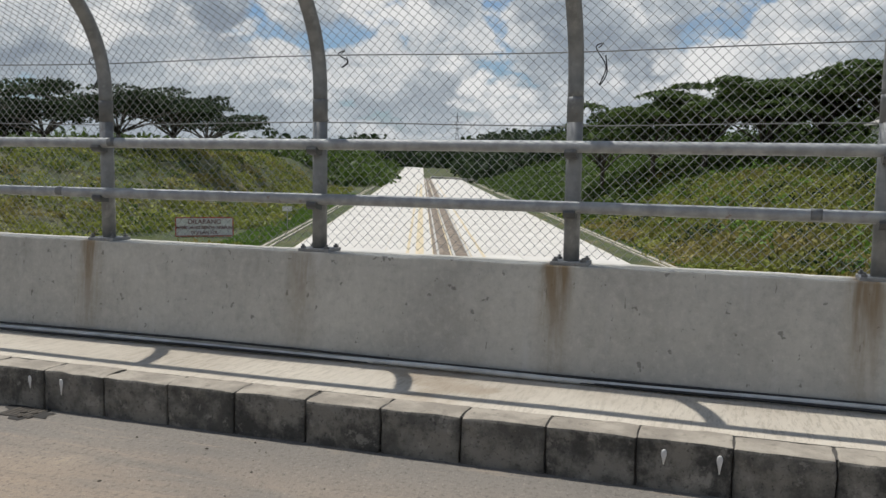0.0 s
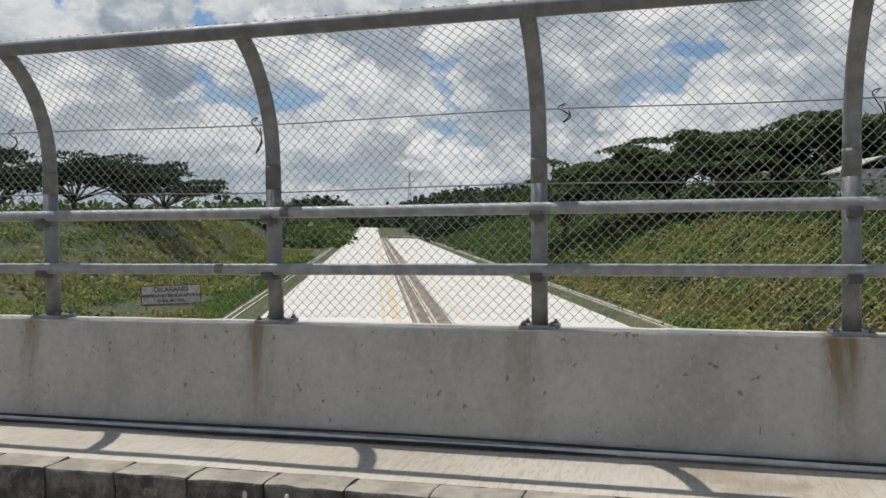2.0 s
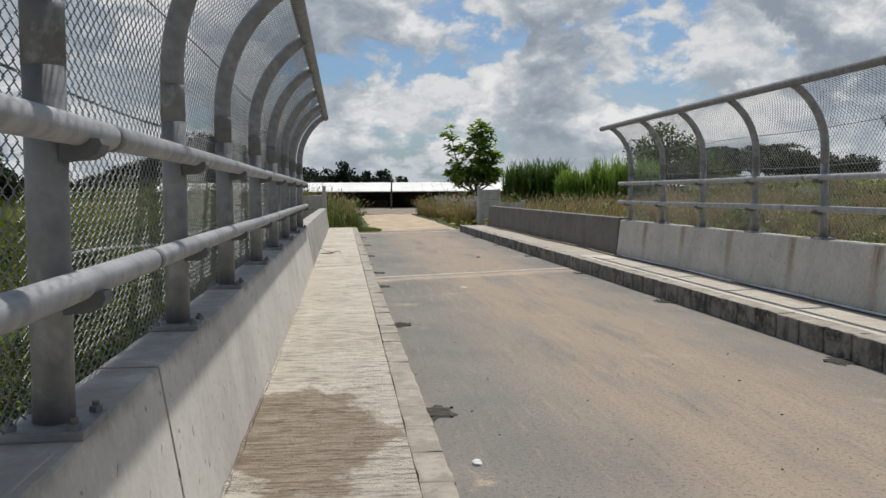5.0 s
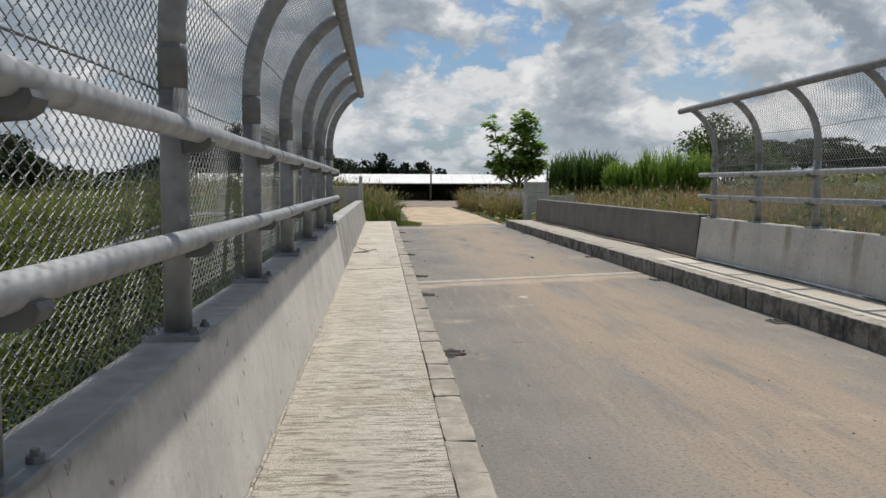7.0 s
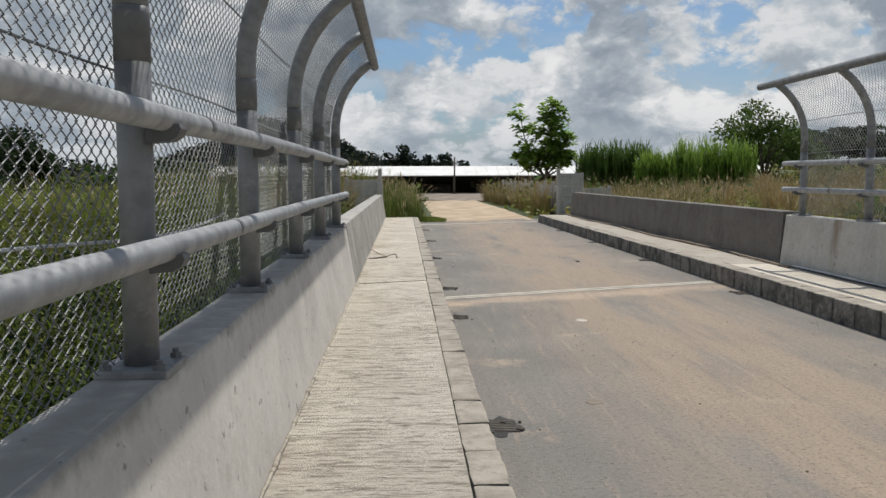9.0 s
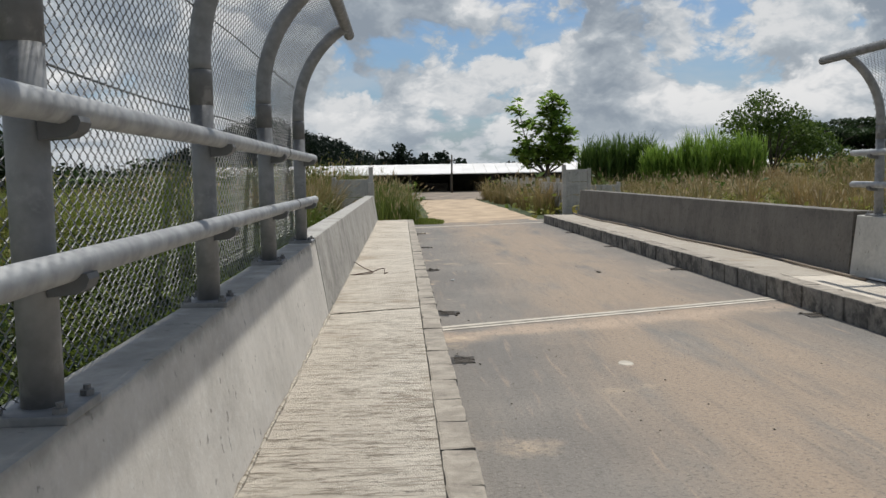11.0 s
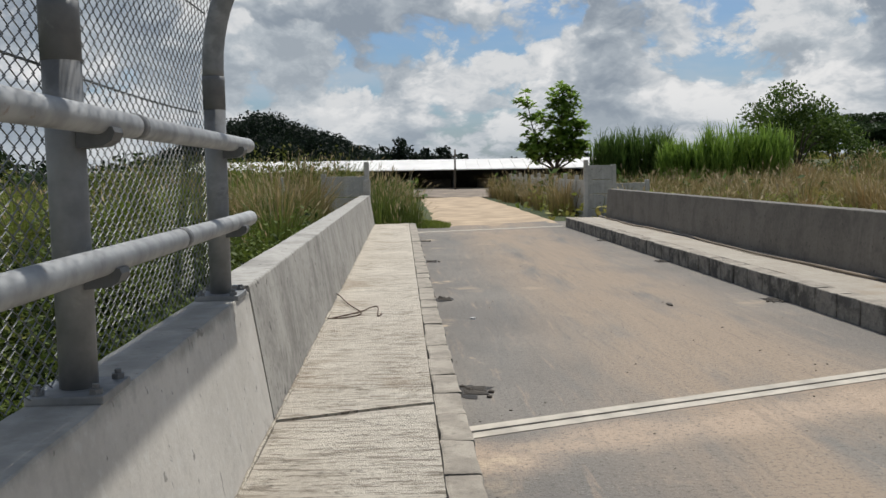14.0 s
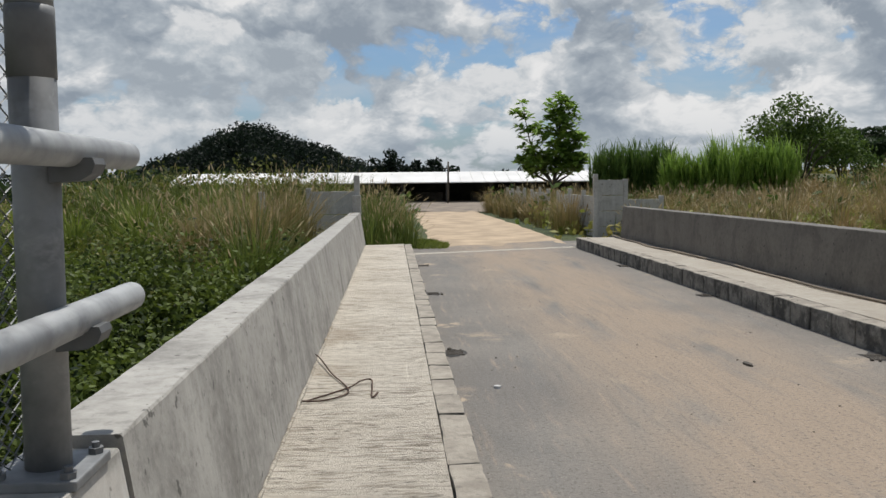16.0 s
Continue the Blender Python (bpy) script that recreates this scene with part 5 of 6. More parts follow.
def build_cane(at, radius, height, seed, mat):
    """A clump of elephant grass: cane stems with long arching leaves."""
    global RNG
    RNG = np.random.default_rng(seed)
    rnd = random.Random(seed)
    cane = thing("cane_clump", at, 0, "tall green clump of elephant grass", "cane", "cane clumps")
    bm = bmesh.new()
    V = []
    for _ in range(95):
        a, d = rnd.uniform(0, 6.283), radius * math.sqrt(rnd.random())
        x, y, h = d * math.cos(a), d * math.sin(a), height * rnd.uniform(0.6, 0.85) * (1 - 0.25 * (d / radius) ** 2)
        lx, ly = rnd.uniform(-0.3, 0.3), rnd.uniform(-0.3, 0.3)
        tube(bm, [(x, y, -0.1), (x + lx, y + ly, h)], [0.02, 0.012], 4)
        for i in range(18):
            t = rnd.uniform(0.25, 1.0)
            b, ln = rnd.uniform(0, 6.283), rnd.uniform(0.7, 1.25)
            p0 = np.array((x + lx * t, y + ly * t, h * t))
            o = np.array((math.cos(b), math.sin(b), 0))
            sd = np.array((-math.sin(b), math.cos(b), 0)) * 0.026
            p1 = p0 + o * ln * 0.2 + np.array((0, 0, ln * 0.75))
            p2 = p0 + o * ln * rnd.uniform(0.35, 0.65) + np.array((0, 0, ln * rnd.uniform(0.75, 1.3)))
            V.append((p0 - sd * 0.6, p0 + sd * 0.6, p1 + sd, p1 - sd))
            V.append((p1 - sd, p1 + sd, p2 + sd * 0.15, p2 - sd * 0.15))
    part("stem_tuft", bm, mat, cane)
    part("foliage", quads("foliage", np.array(V), mat), None, cane)


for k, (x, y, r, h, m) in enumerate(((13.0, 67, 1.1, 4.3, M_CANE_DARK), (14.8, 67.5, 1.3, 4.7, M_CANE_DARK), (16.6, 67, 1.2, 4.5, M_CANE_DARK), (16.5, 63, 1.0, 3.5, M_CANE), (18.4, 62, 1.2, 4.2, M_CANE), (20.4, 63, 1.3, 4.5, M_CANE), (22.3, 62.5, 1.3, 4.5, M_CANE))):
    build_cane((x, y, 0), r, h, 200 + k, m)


def build_banana(at, seed):
    rnd = random.Random(seed)
    plant = thing("banana_plant", at, 0, "banana plant with broad ragged leaves at the field edge", "plant", "banana plants")
    bm = bmesh.new()
    tube(bm, [(0, 0, -0.1), (0, 0, 1.6)], [0.16, 0.1], 8)
    part("stem", bm, M_CANE, plant, "", True)
    for i in range(7):
        a = i * 2.4 + rnd.uniform(-0.3, 0.3)
        ln, w = rnd.uniform(1.4, 2.0), 0.28
        bm = bmesh.new()
        rows = []
        for j in range(6):
            t = j / 5
            x, z = ln * t * 0.8, 1.5 + ln * (0.95 * t - 0.85 * t * t)
            ww = w * math.sin(math.pi * min(1, 0.12 + t * 0.88)) + 0.02
            rows.append([bm.verts.new((x * math.cos(a) - s * ww * math.sin(a), x * math.sin(a) + s * ww * math.cos(a), z - abs(s) * 0.08)) for s in (-1, 0, 1)])
        for r0, r1 in zip(rows, rows[1:]):
            for q in zip(r0, r0[1:], r1[1:], r1):
                bm.faces.new(q)
        part("leaf", bm, M_LEAF, plant)


for k, (x, y) in enumerate(((-19, 58), (-21.5, 60), (-23.4, 57), (-17.2, 61), (-25.8, 61))):
    build_banana((x, y, ground_at(x, y)), 220 + k)

# ---- beyond the bridge ----


def build_dirt_road():
    bm = bmesh.new()
    rows = []
    for i in range(60):
        y = 33.7 + i * 1.0
        bend = 0.0006 * max(0, y - 45) ** 2
        l = -0.85 + 0.9 * float(step(32, 36, y)) + 0.25 * noise.noise((0, y * 0.4, 1)) - bend * 0.3
        r = 3.6 + 0.2 * noise.noise((5, y * 0.4, 2)) - bend * 0.2
        xs = np.linspace(l - 0.5, r + 0.5, 9)
        sk = lambda x: (x - 1.4) * SKEW * max(0.0, 1 - i / 8)
        rows.append([bm.verts.new((x, y + sk(x), ((0.03 if i > 3 else 0.012) if 0 < j < 8 else -0.12) + 0.03 * noise.noise((x * 0.8, y * 0.5, 4)) - 0.03 * math.exp(-((x - l - 0.9) ** 2) * 3) - 0.03 * math.exp(-((x - r + 0.9) ** 2) * 3))) for j, x in enumerate(xs)])
    for r0, r1 in zip(rows, rows[1:]):
        for q in zip(r0, r0[1:], r1[1:], r1):
            bm.faces.new(q)
    solo("dirt_road", bm, M_DIRT, "tan dirt track leading off the bridge", "road", kind="structure", smooth=True)
    bm = bmesh.new()
    rows = []
    for i in range(10):
        y = 62 + i * 3
        rows.append([bm.verts.new((x, y, 0.06 + 0.1 * noise.noise((x * 0.3, y * 0.3, 9)))) for x in np.linspace(-14, 16, 16)])
    for r0, r1 in zip(rows, rows[1:]):
        for q in zip(r0, r0[1:], r1[1:], r1):
            bm.faces.new(q)
    solo("yard", bm, M_MEDIAN, "bare brown earth yard in front of the shed", "ground", kind="structure", smooth=True)


build_dirt_road()


def build_shed():
    shed = thing("shed", (0, 92, 0), -1.5, "long open farm shed with a pale sheet roof and dark inside", "shed")
    x0, x1 = -21, 36
    bm = bmesh.new()
    prism(bm, [(-5.2, 1.75), (-5.2, 1.83), (0, 2.8), (5.2, 1.83), (5.2, 1.75), (0, 2.7)], x0, x1)
    for v in bm.verts:
        v.co.x, v.co.y = v.co.y, v.co.x
    bmesh.ops.recalc_face_normals(bm, faces=bm.faces)
    part("roof", bm, M_ROOF, shed, "pale sun-bleached sheet roof")
    for i in range(int((x1 - x0) / 1.1)):
        bm = bmesh.new()
        x = x0 + 0.5 + i * 1.1
        prism(bm, [(-5.25, 1.83), (-5.25, 1.875), (0, 2.85), (0, 2.8)], x, x + 0.06)
        for v in bm.verts:
            v.co.x, v.co.y = v.co.y, v.co.x
        bmesh.ops.recalc_face_normals(bm, faces=bm.faces)
        part("roof_rib", bm, M_ROOF, shed)
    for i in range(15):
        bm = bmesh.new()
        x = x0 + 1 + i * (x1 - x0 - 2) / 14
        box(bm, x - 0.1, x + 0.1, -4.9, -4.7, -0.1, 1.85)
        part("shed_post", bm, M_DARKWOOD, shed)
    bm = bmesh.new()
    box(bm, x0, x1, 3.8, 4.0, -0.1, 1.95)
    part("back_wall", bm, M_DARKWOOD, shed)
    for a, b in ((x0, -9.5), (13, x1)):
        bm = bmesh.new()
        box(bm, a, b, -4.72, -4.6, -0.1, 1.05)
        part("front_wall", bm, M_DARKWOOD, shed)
    for x in (-3, 1, 6):
        bm = bmesh.new()
        box(bm, x, x + 2.4, -1, 0.5, -0.05, 0.9, 0.1)
        part("stall", bm, M_DARKWOOD, shed)


build_shed()


def panel_bay(parent, x0, y0, x1, y1, rows, top, z0=-0.15):
    """Stacked precast panels between two slotted posts."""
    d = Vector((x1 - x0, y1 - y0, 0))
    ang = math.atan2(d.y, d.x)
    h = (top - z0) / rows
    for i in range(rows):
        bm = bmesh.new()
        box(bm, 0.0, d.length, -0.025, 0.025, z0 + i * h + 0.008, z0 + (i + 1) * h - 0.008, 0.01)
        ob = part("panel", bm, M_PANEL, parent)
        ob.location, ob.rotation_euler = (x0, y0, 0), (0, 0, ang)


def panel_post(parent, x, y, top):
    bm = bmesh.new()
    box(bm, -0.07, 0.07, -0.08, 0.08, -0.3, top, 0.015)
    part("post", bm, M_PANEL, parent).location = (x, y, 0)


def build_precast_fences():
    f = thing("precast_fence", label="grey precast concrete panel fence at the end of the bridge", category="fence")
    for x, y, top in ((4.92, 36.6, 2.0), (5.95, 36.9, 1.84), (7.2, 37.2, 1.3)):
        panel_post(f, x, y, top)
    panel_bay(f, 4.95, 36.6, 5.92, 36.9, 4, 1.82)
    panel_bay(f, 5.98, 36.9, 7.17, 37.2, 3, 1.2)
    f = thing("precast_fence", label="grey precast concrete panel fence along the dirt road", category="fence")
    ys = [37.5 + 2.4 * i for i in range(11)]
    for i, y in enumerate(ys):
        panel_post(f, 5.25 + 0.02 * i, y, 1.42 + 0.05 * (i % 3))
    for i, (a, b) in enumerate(zip(ys, ys[1:])):
        if i not in (3, 6):
            panel_bay(f, 5.25 + 0.02 * i, a + 0.08, 5.27 + 0.02 * i, b - 0.08, 3, 1.3)
    f = thing("precast_fence", label="short grey precast concrete panel wall by the wing wall", category="fence")
    for x, y, top in ((-2.3, 31.15, 1.98), (-3.5, 31.4, 1.68), (-4.7, 31.7, 1.6)):
        panel_post(f, x, y, top)
    panel_bay(f, -3.46, 31.4, -2.36, 31.2, 3, 1.6)
    bm = bmesh.new()
    box(bm, -2.42, -2.2, 30.93, 31.06, -0.3, 1.5, 0.015)
    part("end_panel", bm, M_PANEL, f)


build_precast_fences()


def build_utility_pole():
    x, y = 3.2, 82.0
    p = thing("pole", (x, y, 0), 0, "thin dark wooden pole in front of the shed", "pole")
    bm = bmesh.new()
    tube(bm, [(0, 0, -0.3), (0.05, 0, 3.5)], [0.09, 0.07], 8)
    part("shaft", bm, M_BARK, p, "", True)
    bm = bmesh.new()
    box(bm, -0.3, 0.3, -0.05, 0.05, 2.9, 3.0, 0.01)
    part("crossbar", bm, M_BARK, p)


build_utility_pole()


def build_signs():
    """Warning board on the cutting slope: white with a red rim and dark red capitals."""
    x, y, zb = 74.9, 40.9, -6.3
    face = math.degrees(math.atan2(-8 - y, -1.2 - x)) + 90
    sign = thing("warning_sign", (x, y, zb), face, "white warning board with a red border on the slope", "sign")
    w, h = 5.7, 1.95
    bm = bmesh.new()
    box(bm, -w / 2, w / 2, 0, 0.06, 0, h, 0.01)
    part("board", bm, M_WHITE, sign)
    for a, b, c, d in ((-w / 2, w / 2, -0.02, 0.1), (-w / 2, w / 2, h - 0.1, h + 0.02), (-w / 2 - 0.02, -w / 2 + 0.09, 0.1, h - 0.1), (w / 2 - 0.09, w / 2 + 0.02, 0.1, h - 0.1)):
        bm = bmesh.new()
        box(bm, a, b, -0.025, 0.07, c, d)
        part("border", bm, M_RED, sign)
    for text, size, z in (("DILARANG", 0.66, 1.28), ("MEMBUANG BENDA APAPUN", 0.42, 0.76), ("DI JALAN TOL", 0.42, 0.26)):
        cu = bpy.data.curves.new("lettering", "FONT")
        cu.body, cu.size, cu.align_x, cu.extrude, cu.offset = text, size, "CENTER", 0.006, 0.012
        cu.materials.append(M_INK)
        ob = new("lettering", cu)
        ob.parent = sign
        ob.matrix_basis = pose(0, -0.03, z, 90, 0, 0)
    for px in (-1.9, 1.9):
        bm = bmesh.new()
        tube(bm, [(px, 0.1, -1.4), (px, 0.1, h - 0.1)], 0.07, 8)
        part("leg", bm, M_STEEL, sign, "", True)
    x, y = 88.0, 38.6
    face = math.degrees(math.atan2(-8 - y, -1.2 - x)) + 90
    s = thing("marker_sign", (x, y, ground_at(x, y)), face, "small white plate on a thin post beside the drain", "sign")
    bm = bmesh.new()
    box(bm, -0.55, 0.55, 0, 0.04, 2.2, 2.75, 0.01)
    part("plate", bm, M_WHITE, s)
    bm = bmesh.new()
    tube(bm, [(0, 0.08, -0.2), (0, 0.08, 2.7)], 0.05, 8)
    part("post", bm, M_STEEL, s, "", True)


build_signs()


def build_house():
    x, y, z = land(-10.6, 108)
    z = z - 0.2
    house = thing("house", (x, y, z), 100, "small pale house with a grey roof among the trees", "house")
    bm = bmesh.new()
    box(bm, -3, 3, -5.2, 2.2, -0.5, 3.9)
    part("wall", bm, M_WHITE, house)
    bm = bmesh.new()
    prism(bm, [(-3.7, 3.8), (0, 5.3), (3.7, 3.8), (3.7, 3.65), (0, 5.1), (-3.7, 3.65)], -5.9, 2.9)
    part("roof", bm, M_PANEL, house, "weathered grey roof")
    for dx in (-1.6, 1.2):
        bm = bmesh.new()
        box(bm, dx - 0.5, dx + 0.5, 2.15, 2.26, 1.0, 2.2)
        win = part("window", bm, M_WHITE, house)
        bm = bmesh.new()
        box(bm, dx - 0.42, dx + 0.42, 2.2, 2.27, 1.08, 2.12)
        part("pane", bm, M_DARKWOOD, win)


build_house()


def build_pylon(az, dist, height):
    x, y, z = land(az, dist)
    z = 0
    t = thing("transmission_tower", (x, y, z), az, "distant grey steel lattice transmission tower", "tower", "transmission towers")
    for sx in (-1, 1):
        for sy in (-1, 1):
            bm = bmesh.new()
            tube(bm, [(sx * height * 0.07, sy * height * 0.07, -6), (sx * height * 0.018, sy * height * 0.018, height * 0.66), (0, 0, height)], 0.22, 4)
            part("leg", bm, M_STEEL_DARK, t)
    for zf, arm in ((0.68, 0.13), (0.8, 0.11), (0.91, 0.09)):
        bm = bmesh.new()
        tube(bm, [(0, -arm * height, zf * height), (0, arm * height, zf * height)], 0.2, 4)
        part("cross_arm", bm, M_STEEL_DARK, t)
    for i in range(9):
        a, b = i / 10, (i + 1) / 10
        wa, wb = (0.07 - 0.078 * min(a, 0.66)) * height, (0.07 - 0.078 * min(b, 0.66)) * height
        bm = bmesh.new()
        for s in (-1, 1):
            tube(bm, [(s * wa, -wa, a * height), (s * wb, wb, b * height)], 0.14, 3)
            tube(bm, [(s * wa, wa, a * height), (s * wb, -wb, b * height)], 0.14, 3)
        part("brace", bm, M_STEEL_DARK, t)


build_pylon(17.6, 800, 46)
build_pylon(49.3, 700, 36)

# ---- small things on the bridge ----


def cable(name, pts, r, mat, label, category="cable", sides=8):
    bm = bmesh.new()
    if len(pts) < 15:
        pts = smooth(pts)
    tube(bm, pts, r, sides)
    return solo(name, bm, mat, label, category, smooth=True)


def build_cables():
    LOW = WALK - 0.05
    pts = []
    for y in np.arange(-22, 14.2, 0.35):
        wav = 0.02 * math.sin(y * 0.9)
        pts.append((4.645 - abs(wav), y, LOW + 0.028 + 0.006 * math.sin(y * 2.1)))
    cable("cable_conduit", pts, 0.019, M_PVC, "white plastic conduit laid along the foot of the parapet")
    pts = [(4.56 + 0.07 * math.sin(y * 0.8) + 0.03 * math.sin(y * 2.3), y, LOW + 0.022 + 0.012 * abs(math.sin(y * 1.1))) for y in np.arange(13.9, 33.6, 0.25)]
    cable("brown_cable", pts, 0.02, M_MEDIAN, "muddy brown cable snaking along the foot of the wall")
    pts = [(4.60 + 0.03 * math.sin(y * 0.7 + 1), y, LOW + 0.018 + 0.008 * abs(math.sin(y * 1.3))) for y in np.arange(-22, 33, 0.3)]
    cable("black_cable", pts, 0.011, M_BLACK, "black cable lying beside the white conduit")
    pts = [(4.66 + 0.01 * math.sin(y * 1.7), y, LOW + 0.055 + 0.01 * math.sin(y * 0.8)) for y in np.arange(-22, -1, 0.3)]
    cable("black_cable", pts, 0.009, M_BLACK, "thin black cable resting on the white conduit")
    # loop of wire on the left footway
    pts = [(-2.11, 15.51, WALK + 0.012), (-2.2, 16.5, WALK + 0.05), (-2.11, 16.94, WALK + 0.05), (-1.93, 16.33, WALK + 0.02), (-1.77, 15.76, WALK + 0.012), (-1.92, 15.51, WALK + 0.012), (-2.1, 15.5, WALK + 0.012)]
    cable("wire_loop", pts, 0.006, M_RUST, "loose rusty wire loop lying on the footway", "wire", 6)
    pts = [(-2.05, 15.49, WALK + 0.012), (-1.78, 15.86, WALK + 0.012), (-1.69, 16.0, WALK + 0.03), (-1.61, 16.01, WALK + 0.03), (-1.6, 15.58, WALK + 0.012), (-1.56, 15.7, WALK + 0.012)]
    cable("wire_tail", pts, 0.006, M_RUST, "loose rusty wire end on the footway", "wire", 6)
    # slack wires and string tied to the line wire of the right fence
    for y, drop, mat, nm in ((1.35, 0.55, M_PVC, "string"), (-0.35, 0.12, M_BLACK, "wire_tie"), (-2.75, 0.14, M_BLACK, "wire_tie"), (-4.98, 0.24, M_BLACK, "wire_tie"), (-7.32, 0.1, M_BLACK, "wire_tie"), (-9.3, 0.26, M_BLACK, "wire_tie"), (3.6, 0.5, M_PVC, "string"), (5.2, 0.14, M_BLACK, "wire_tie")):
        x = 4.95
        pts = [(x, y, 2.57), (x + 0.01, y - 0.03, 2.6), (x, y + 0.02, 2.57), (x + 0.02, y - 0.05, 2.57 - drop * 0.5), (x, y - 0.01, 2.57 - drop)]
        if nm == "wire_tie":
            pts += [(x, y - 0.06, 2.57 - drop * 0.7), (x, y - 0.05, 2.57 - drop * 0.2)]
        cable(nm, pts, 0.0045, mat, "loose end of wire tied to the fence" if nm == "wire_tie" else "pale plastic string hanging on the fence", "wire", 5)
    pts = [(4.96, 5.2 - 1.6 * t, 2.57 - 0.9 * t * (1 - t)) for t in np.linspace(0, 1, 12)]
    cable("slack_wire", pts, 0.006, M_BLACK, "slack wire looped along the fence", "wire", 5)
    for y in (1.3,):
        pts = [(4.97, y, 2.0), (4.975, y + 0.02, 1.6), (4.97, y, 1.3)]
        cable("string", pts, 0.008, M_PVC, "pale plastic string hanging on the fence", "string", 5)
    # pale rope tied along the left fence
    pts = [(-2.42, 5.4 - 7.2 * t, 1.49 - 0.035 * math.sin(t * 11) - 0.02 * t) for t in np.linspace(0, 1, 34)]
    cable("rope", pts, 0.0055, M_PVC, "pale slack rope tied along the fence wire", "rope", 6)


build_cables()


def build_drains():
    rnd = random.Random(5)
    for side, x, ys in ((1, ROAD_L + 0.18, (-3.2, 1.9, 6.4, 11.0, 13.73, 18.59, 23.5, 28.3)), (-1, ROAD_R - 0.12, (-5.7, -1.3, 3.35, 8.15, 12.9, 17.9, 22.7, 27.5))):
        for y in ys:
            d = thing("road_drain", (x, y, 0), 0, "small iron gully grate choked with damp dirt", "drain", "road drains")
            bm = bmesh.new()
            for k in range(18):
                a = 2 * math.pi * k / 18
                r = 0.8 + 0.75 * noise.noise((math.cos(a) * 2.2 + y * 3, math.sin(a) * 2.2, x))
                bm.verts.new((0.17 * r * math.cos(a) - side * 0.03, 0.24 * r * math.sin(a), 0.004))
            c = bm.verts.new((0, 0, 0.007))
            bm.verts.ensure_lookup_table()
            for k in range(18):
                bm.faces.new((bm.verts[k], bm.verts[(k + 1) % 18], c))
            # flat black patch: damp dirt, and the dark of the sunken grate as colour
            part("dirt_shade_patch", bm, M_SILT_SHADE, d, "dark damp dirt and painted recess shade round the grate")
            bm = bmesh.new()
            box(bm, -0.1, 0.1, -0.13, 0.13, -0.01, 0.008, 0.002)
            part("frame", bm, M_GAP, d)
            for k in range(6):
                bm = bmesh.new()
                box(bm, -0.085, 0.085, -0.11 + k * 0.04, -0.09 + k * 0.04, 0.007, 0.011)
                part("bar", bm, M_MUD, d)
            for k in range(5):
                bm = bmesh.new()
                bmesh.ops.create_icosphere(bm, subdivisions=1, radius=rnd.uniform(0.012, 0.03))
                for v in bm.verts:
                    v.co.z *= 0.6
                part("clod", bm, M_MUD, d).location = (rnd.uniform(-0.14, 0.14), rnd.uniform(-0.22, 0.22), 0.01)


build_drains()


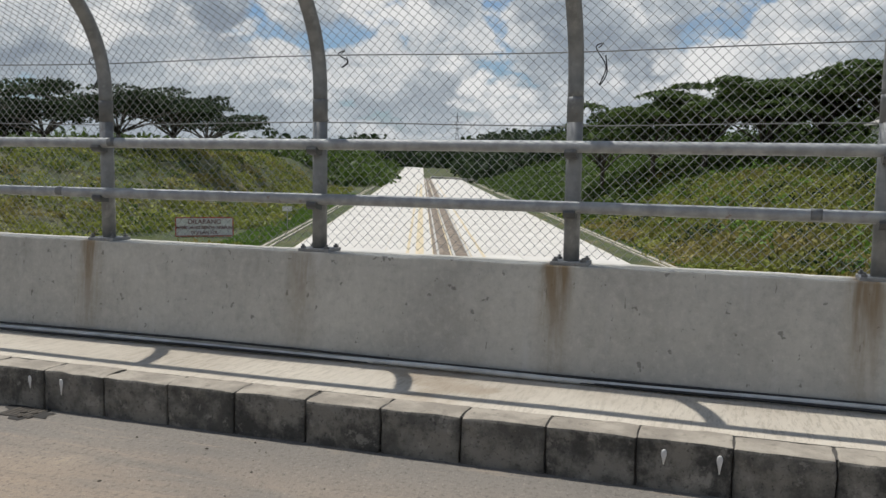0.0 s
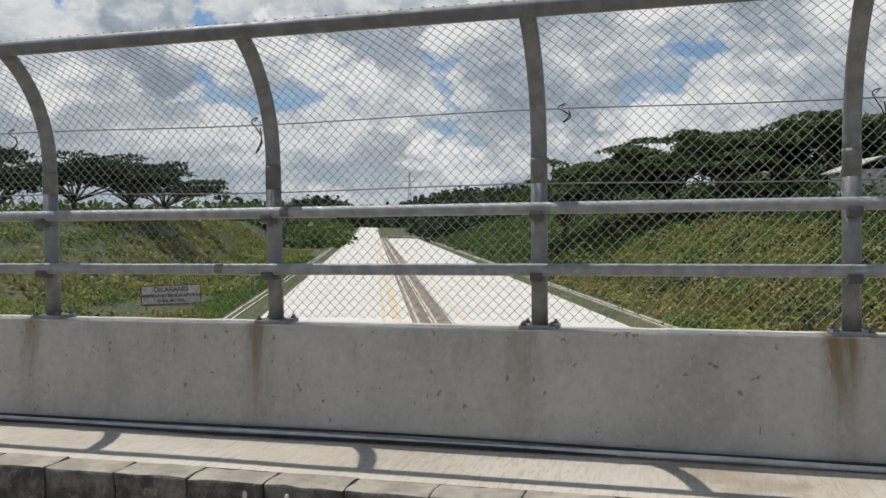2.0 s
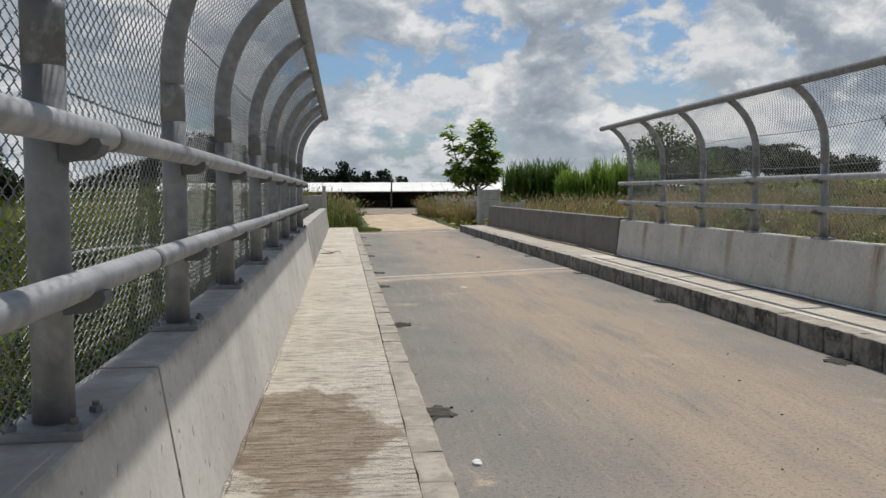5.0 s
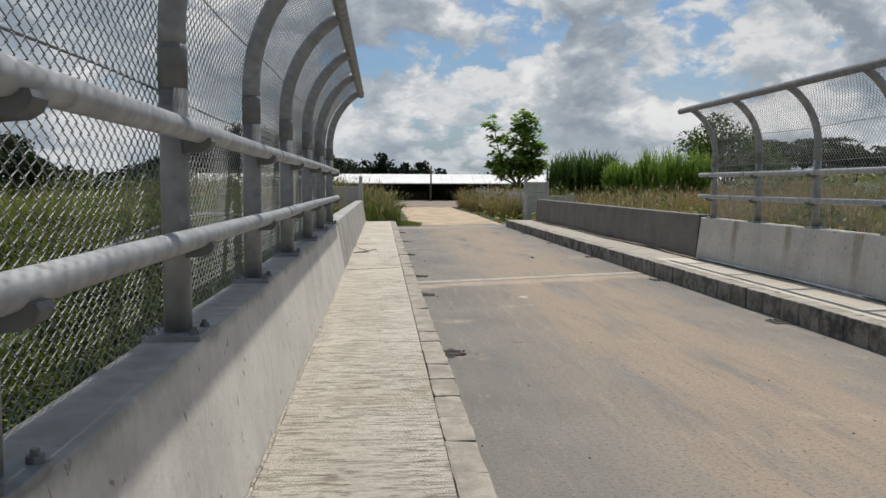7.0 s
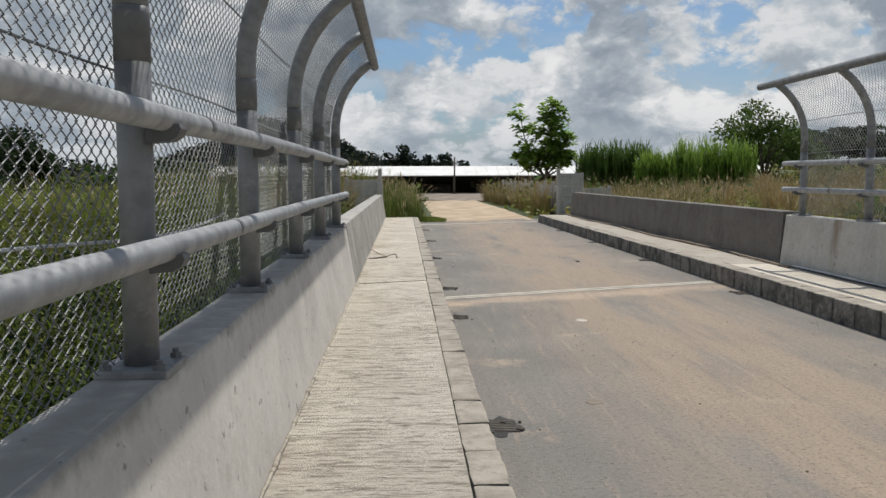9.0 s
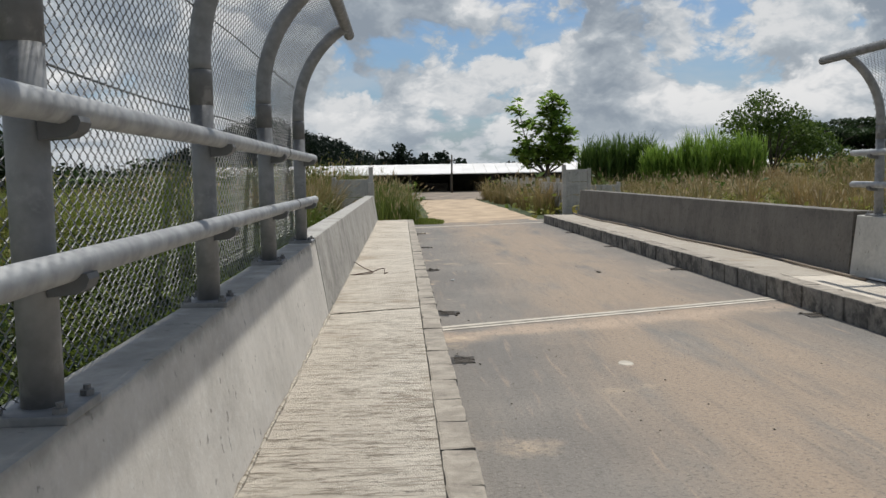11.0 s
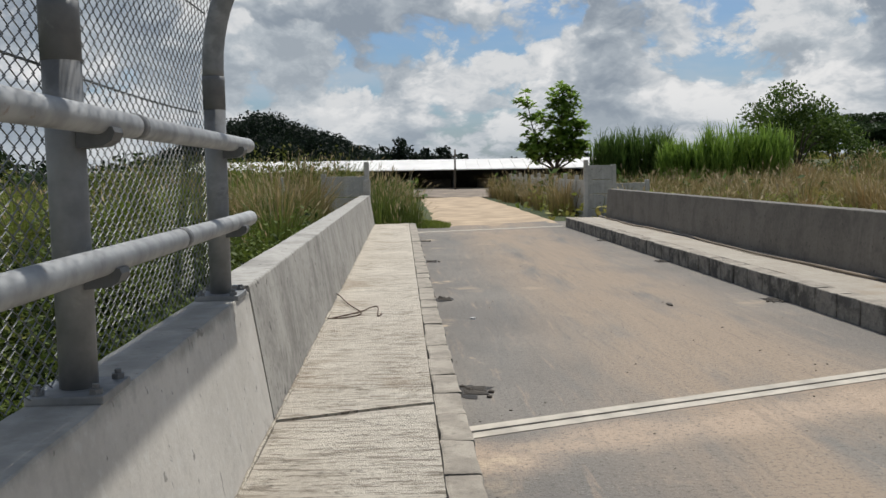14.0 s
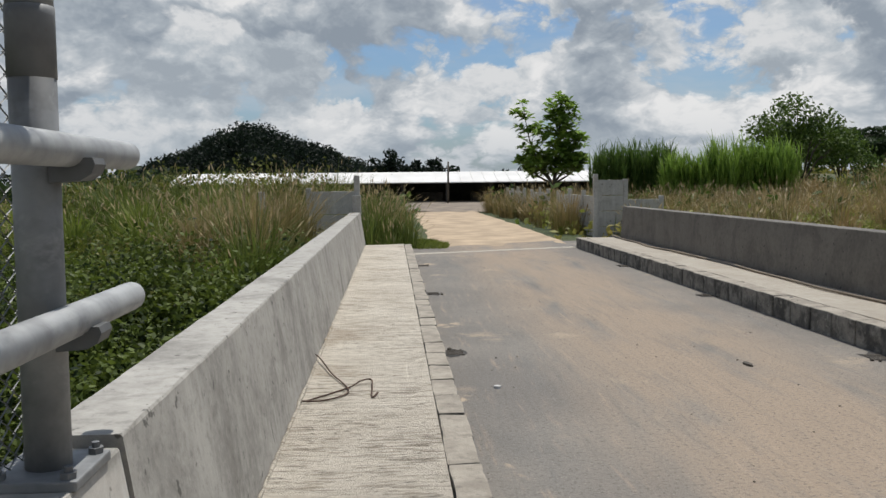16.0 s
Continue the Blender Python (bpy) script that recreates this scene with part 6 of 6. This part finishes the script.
def build_litter():
    bm = bmesh.new()
    n = 12
    grid = [[bm.verts.new(((i - n / 2) * 0.025 + 0.03 * noise.noise((i * 0.4, j * 0.4, 0)), (j - n / 2) * 0.045, 0.012 + 0.05 * abs(noise.noise((i * 0.35, j * 0.3, 2))))) for j in range(n)] for i in range(n)]
    for i in range(n - 1):
        for j in range(n - 1):
            if noise.noise((i * 0.3, j * 0.3, 7)) > -0.25:
                bm.faces.new((grid[i][j], grid[i + 1][j], grid[i + 1][j + 1], grid[i][j + 1]))
    bmesh.ops.delete(bm, geom=[v for v in bm.verts if not v.link_faces], context="VERTS")
    bmesh.ops.solidify(bm, geom=list(bm.faces), thickness=0.004)
    solo("rag", bm, M_CLOTH, "crumpled dirty white rag lying at the kerb", "rag", smooth=True, at=pose(3.22, -1.2, 0.004, 0, 0, 20))

    def chip(name, x, y, rx, ry, h, mat, label, cat):
        bm = bmesh.new()
        top = []
        for k in range(11):
            a = 2 * math.pi * k / 11
            r = 1 + 0.3 * noise.noise((math.cos(a) + x * 3, math.sin(a) + y, 1))
            top.append(bm.verts.new((rx * r * math.cos(a), ry * r * math.sin(a), h)))
        f = bm.faces.new(top)
        g = bmesh.ops.extrude_face_region(bm, geom=[f])
        for v in g["geom"]:
            if isinstance(v, bmesh.types.BMVert):
                v.co = (v.co.x * 1.15, v.co.y * 1.15, -0.004)
        bmesh.ops.recalc_face_normals(bm, faces=bm.faces)
        solo(name, bm, mat, label, cat, at=pose(x, y, 0))

    chip("mortar_blob", 0.6, 10.69, 0.06, 0.085, 0.006, M_DASH, "flat pale mortar blob stuck to the road", "mortar")
    chip("mortar_blob", -0.05, 7.0, 0.06, 0.06, 0.004, M_MEDIAN, "thin pale mortar smear on the road", "mortar")
    chip("dry_leaf", 1.96, 17.7, 0.03, 0.09, 0.02, M_MUD, "small dark dry leaf on the road", "leaf")
    chip("pale_stone", -0.55, 17.0, 0.03, 0.03, 0.02, M_CLOTH, "small pale stone beside the kerb", "stone")
    chip("pale_stone", -0.7, 0.6, 0.03, 0.06, 0.015, M_CLOTH, "small pale stone beside the kerb", "stone")
    rnd = random.Random(77)
    V = []
    pts = np.array([(rnd.uniform(ROAD_L, ROAD_R), rnd.uniform(-9, 31), 0) for _ in range(700)])
    bm = bmesh.new()
    for x, y, _ in pts:
        r = rnd.choice((0.003, 0.004, 0.005, 0.008))
        m = Matrix.LocRotScale((x, y, r * 0.4), Euler((0, 0, rnd.uniform(0, 6))), (r, r * rnd.uniform(0.8, 2), r * 0.7))
        bmesh.ops.create_icosphere(bm, subdivisions=1, radius=1, matrix=m)
    solo("grit", bm, M_MUD, "scattered brown grit and crumbs on the road", "grit", kind="stuff")
    # weeds in the footway joint by the right parapet
    global RNG
    RNG = np.random.default_rng(90)
    w = thing("weed_tuft", (4.3, 1.75, WALK - 0.045), 0, "dry green weed tuft growing from the footway joint", "weed")
    n = 130
    a, d = RNG.uniform(0, 6.28, n), np.sqrt(RNG.uniform(0, 1, n)) * 0.28
    roots = np.stack((d * np.cos(a) * 0.8, d * np.sin(a), np.zeros(n)), 1)
    part("tuft", quads("tuft", blades(roots, 0.17, 0.012, 2.2), M_GRASS), None, w)
    roots = np.stack((RNG.normal(0, 0.07, 26) + 0.2, RNG.normal(0, 0.2, 26), np.zeros(26)), 1)
    part("dry_tuft", quads("dry_tuft", blades(roots, 0.33, 0.007, 0.7), M_STRAW), None, w)


build_litter()
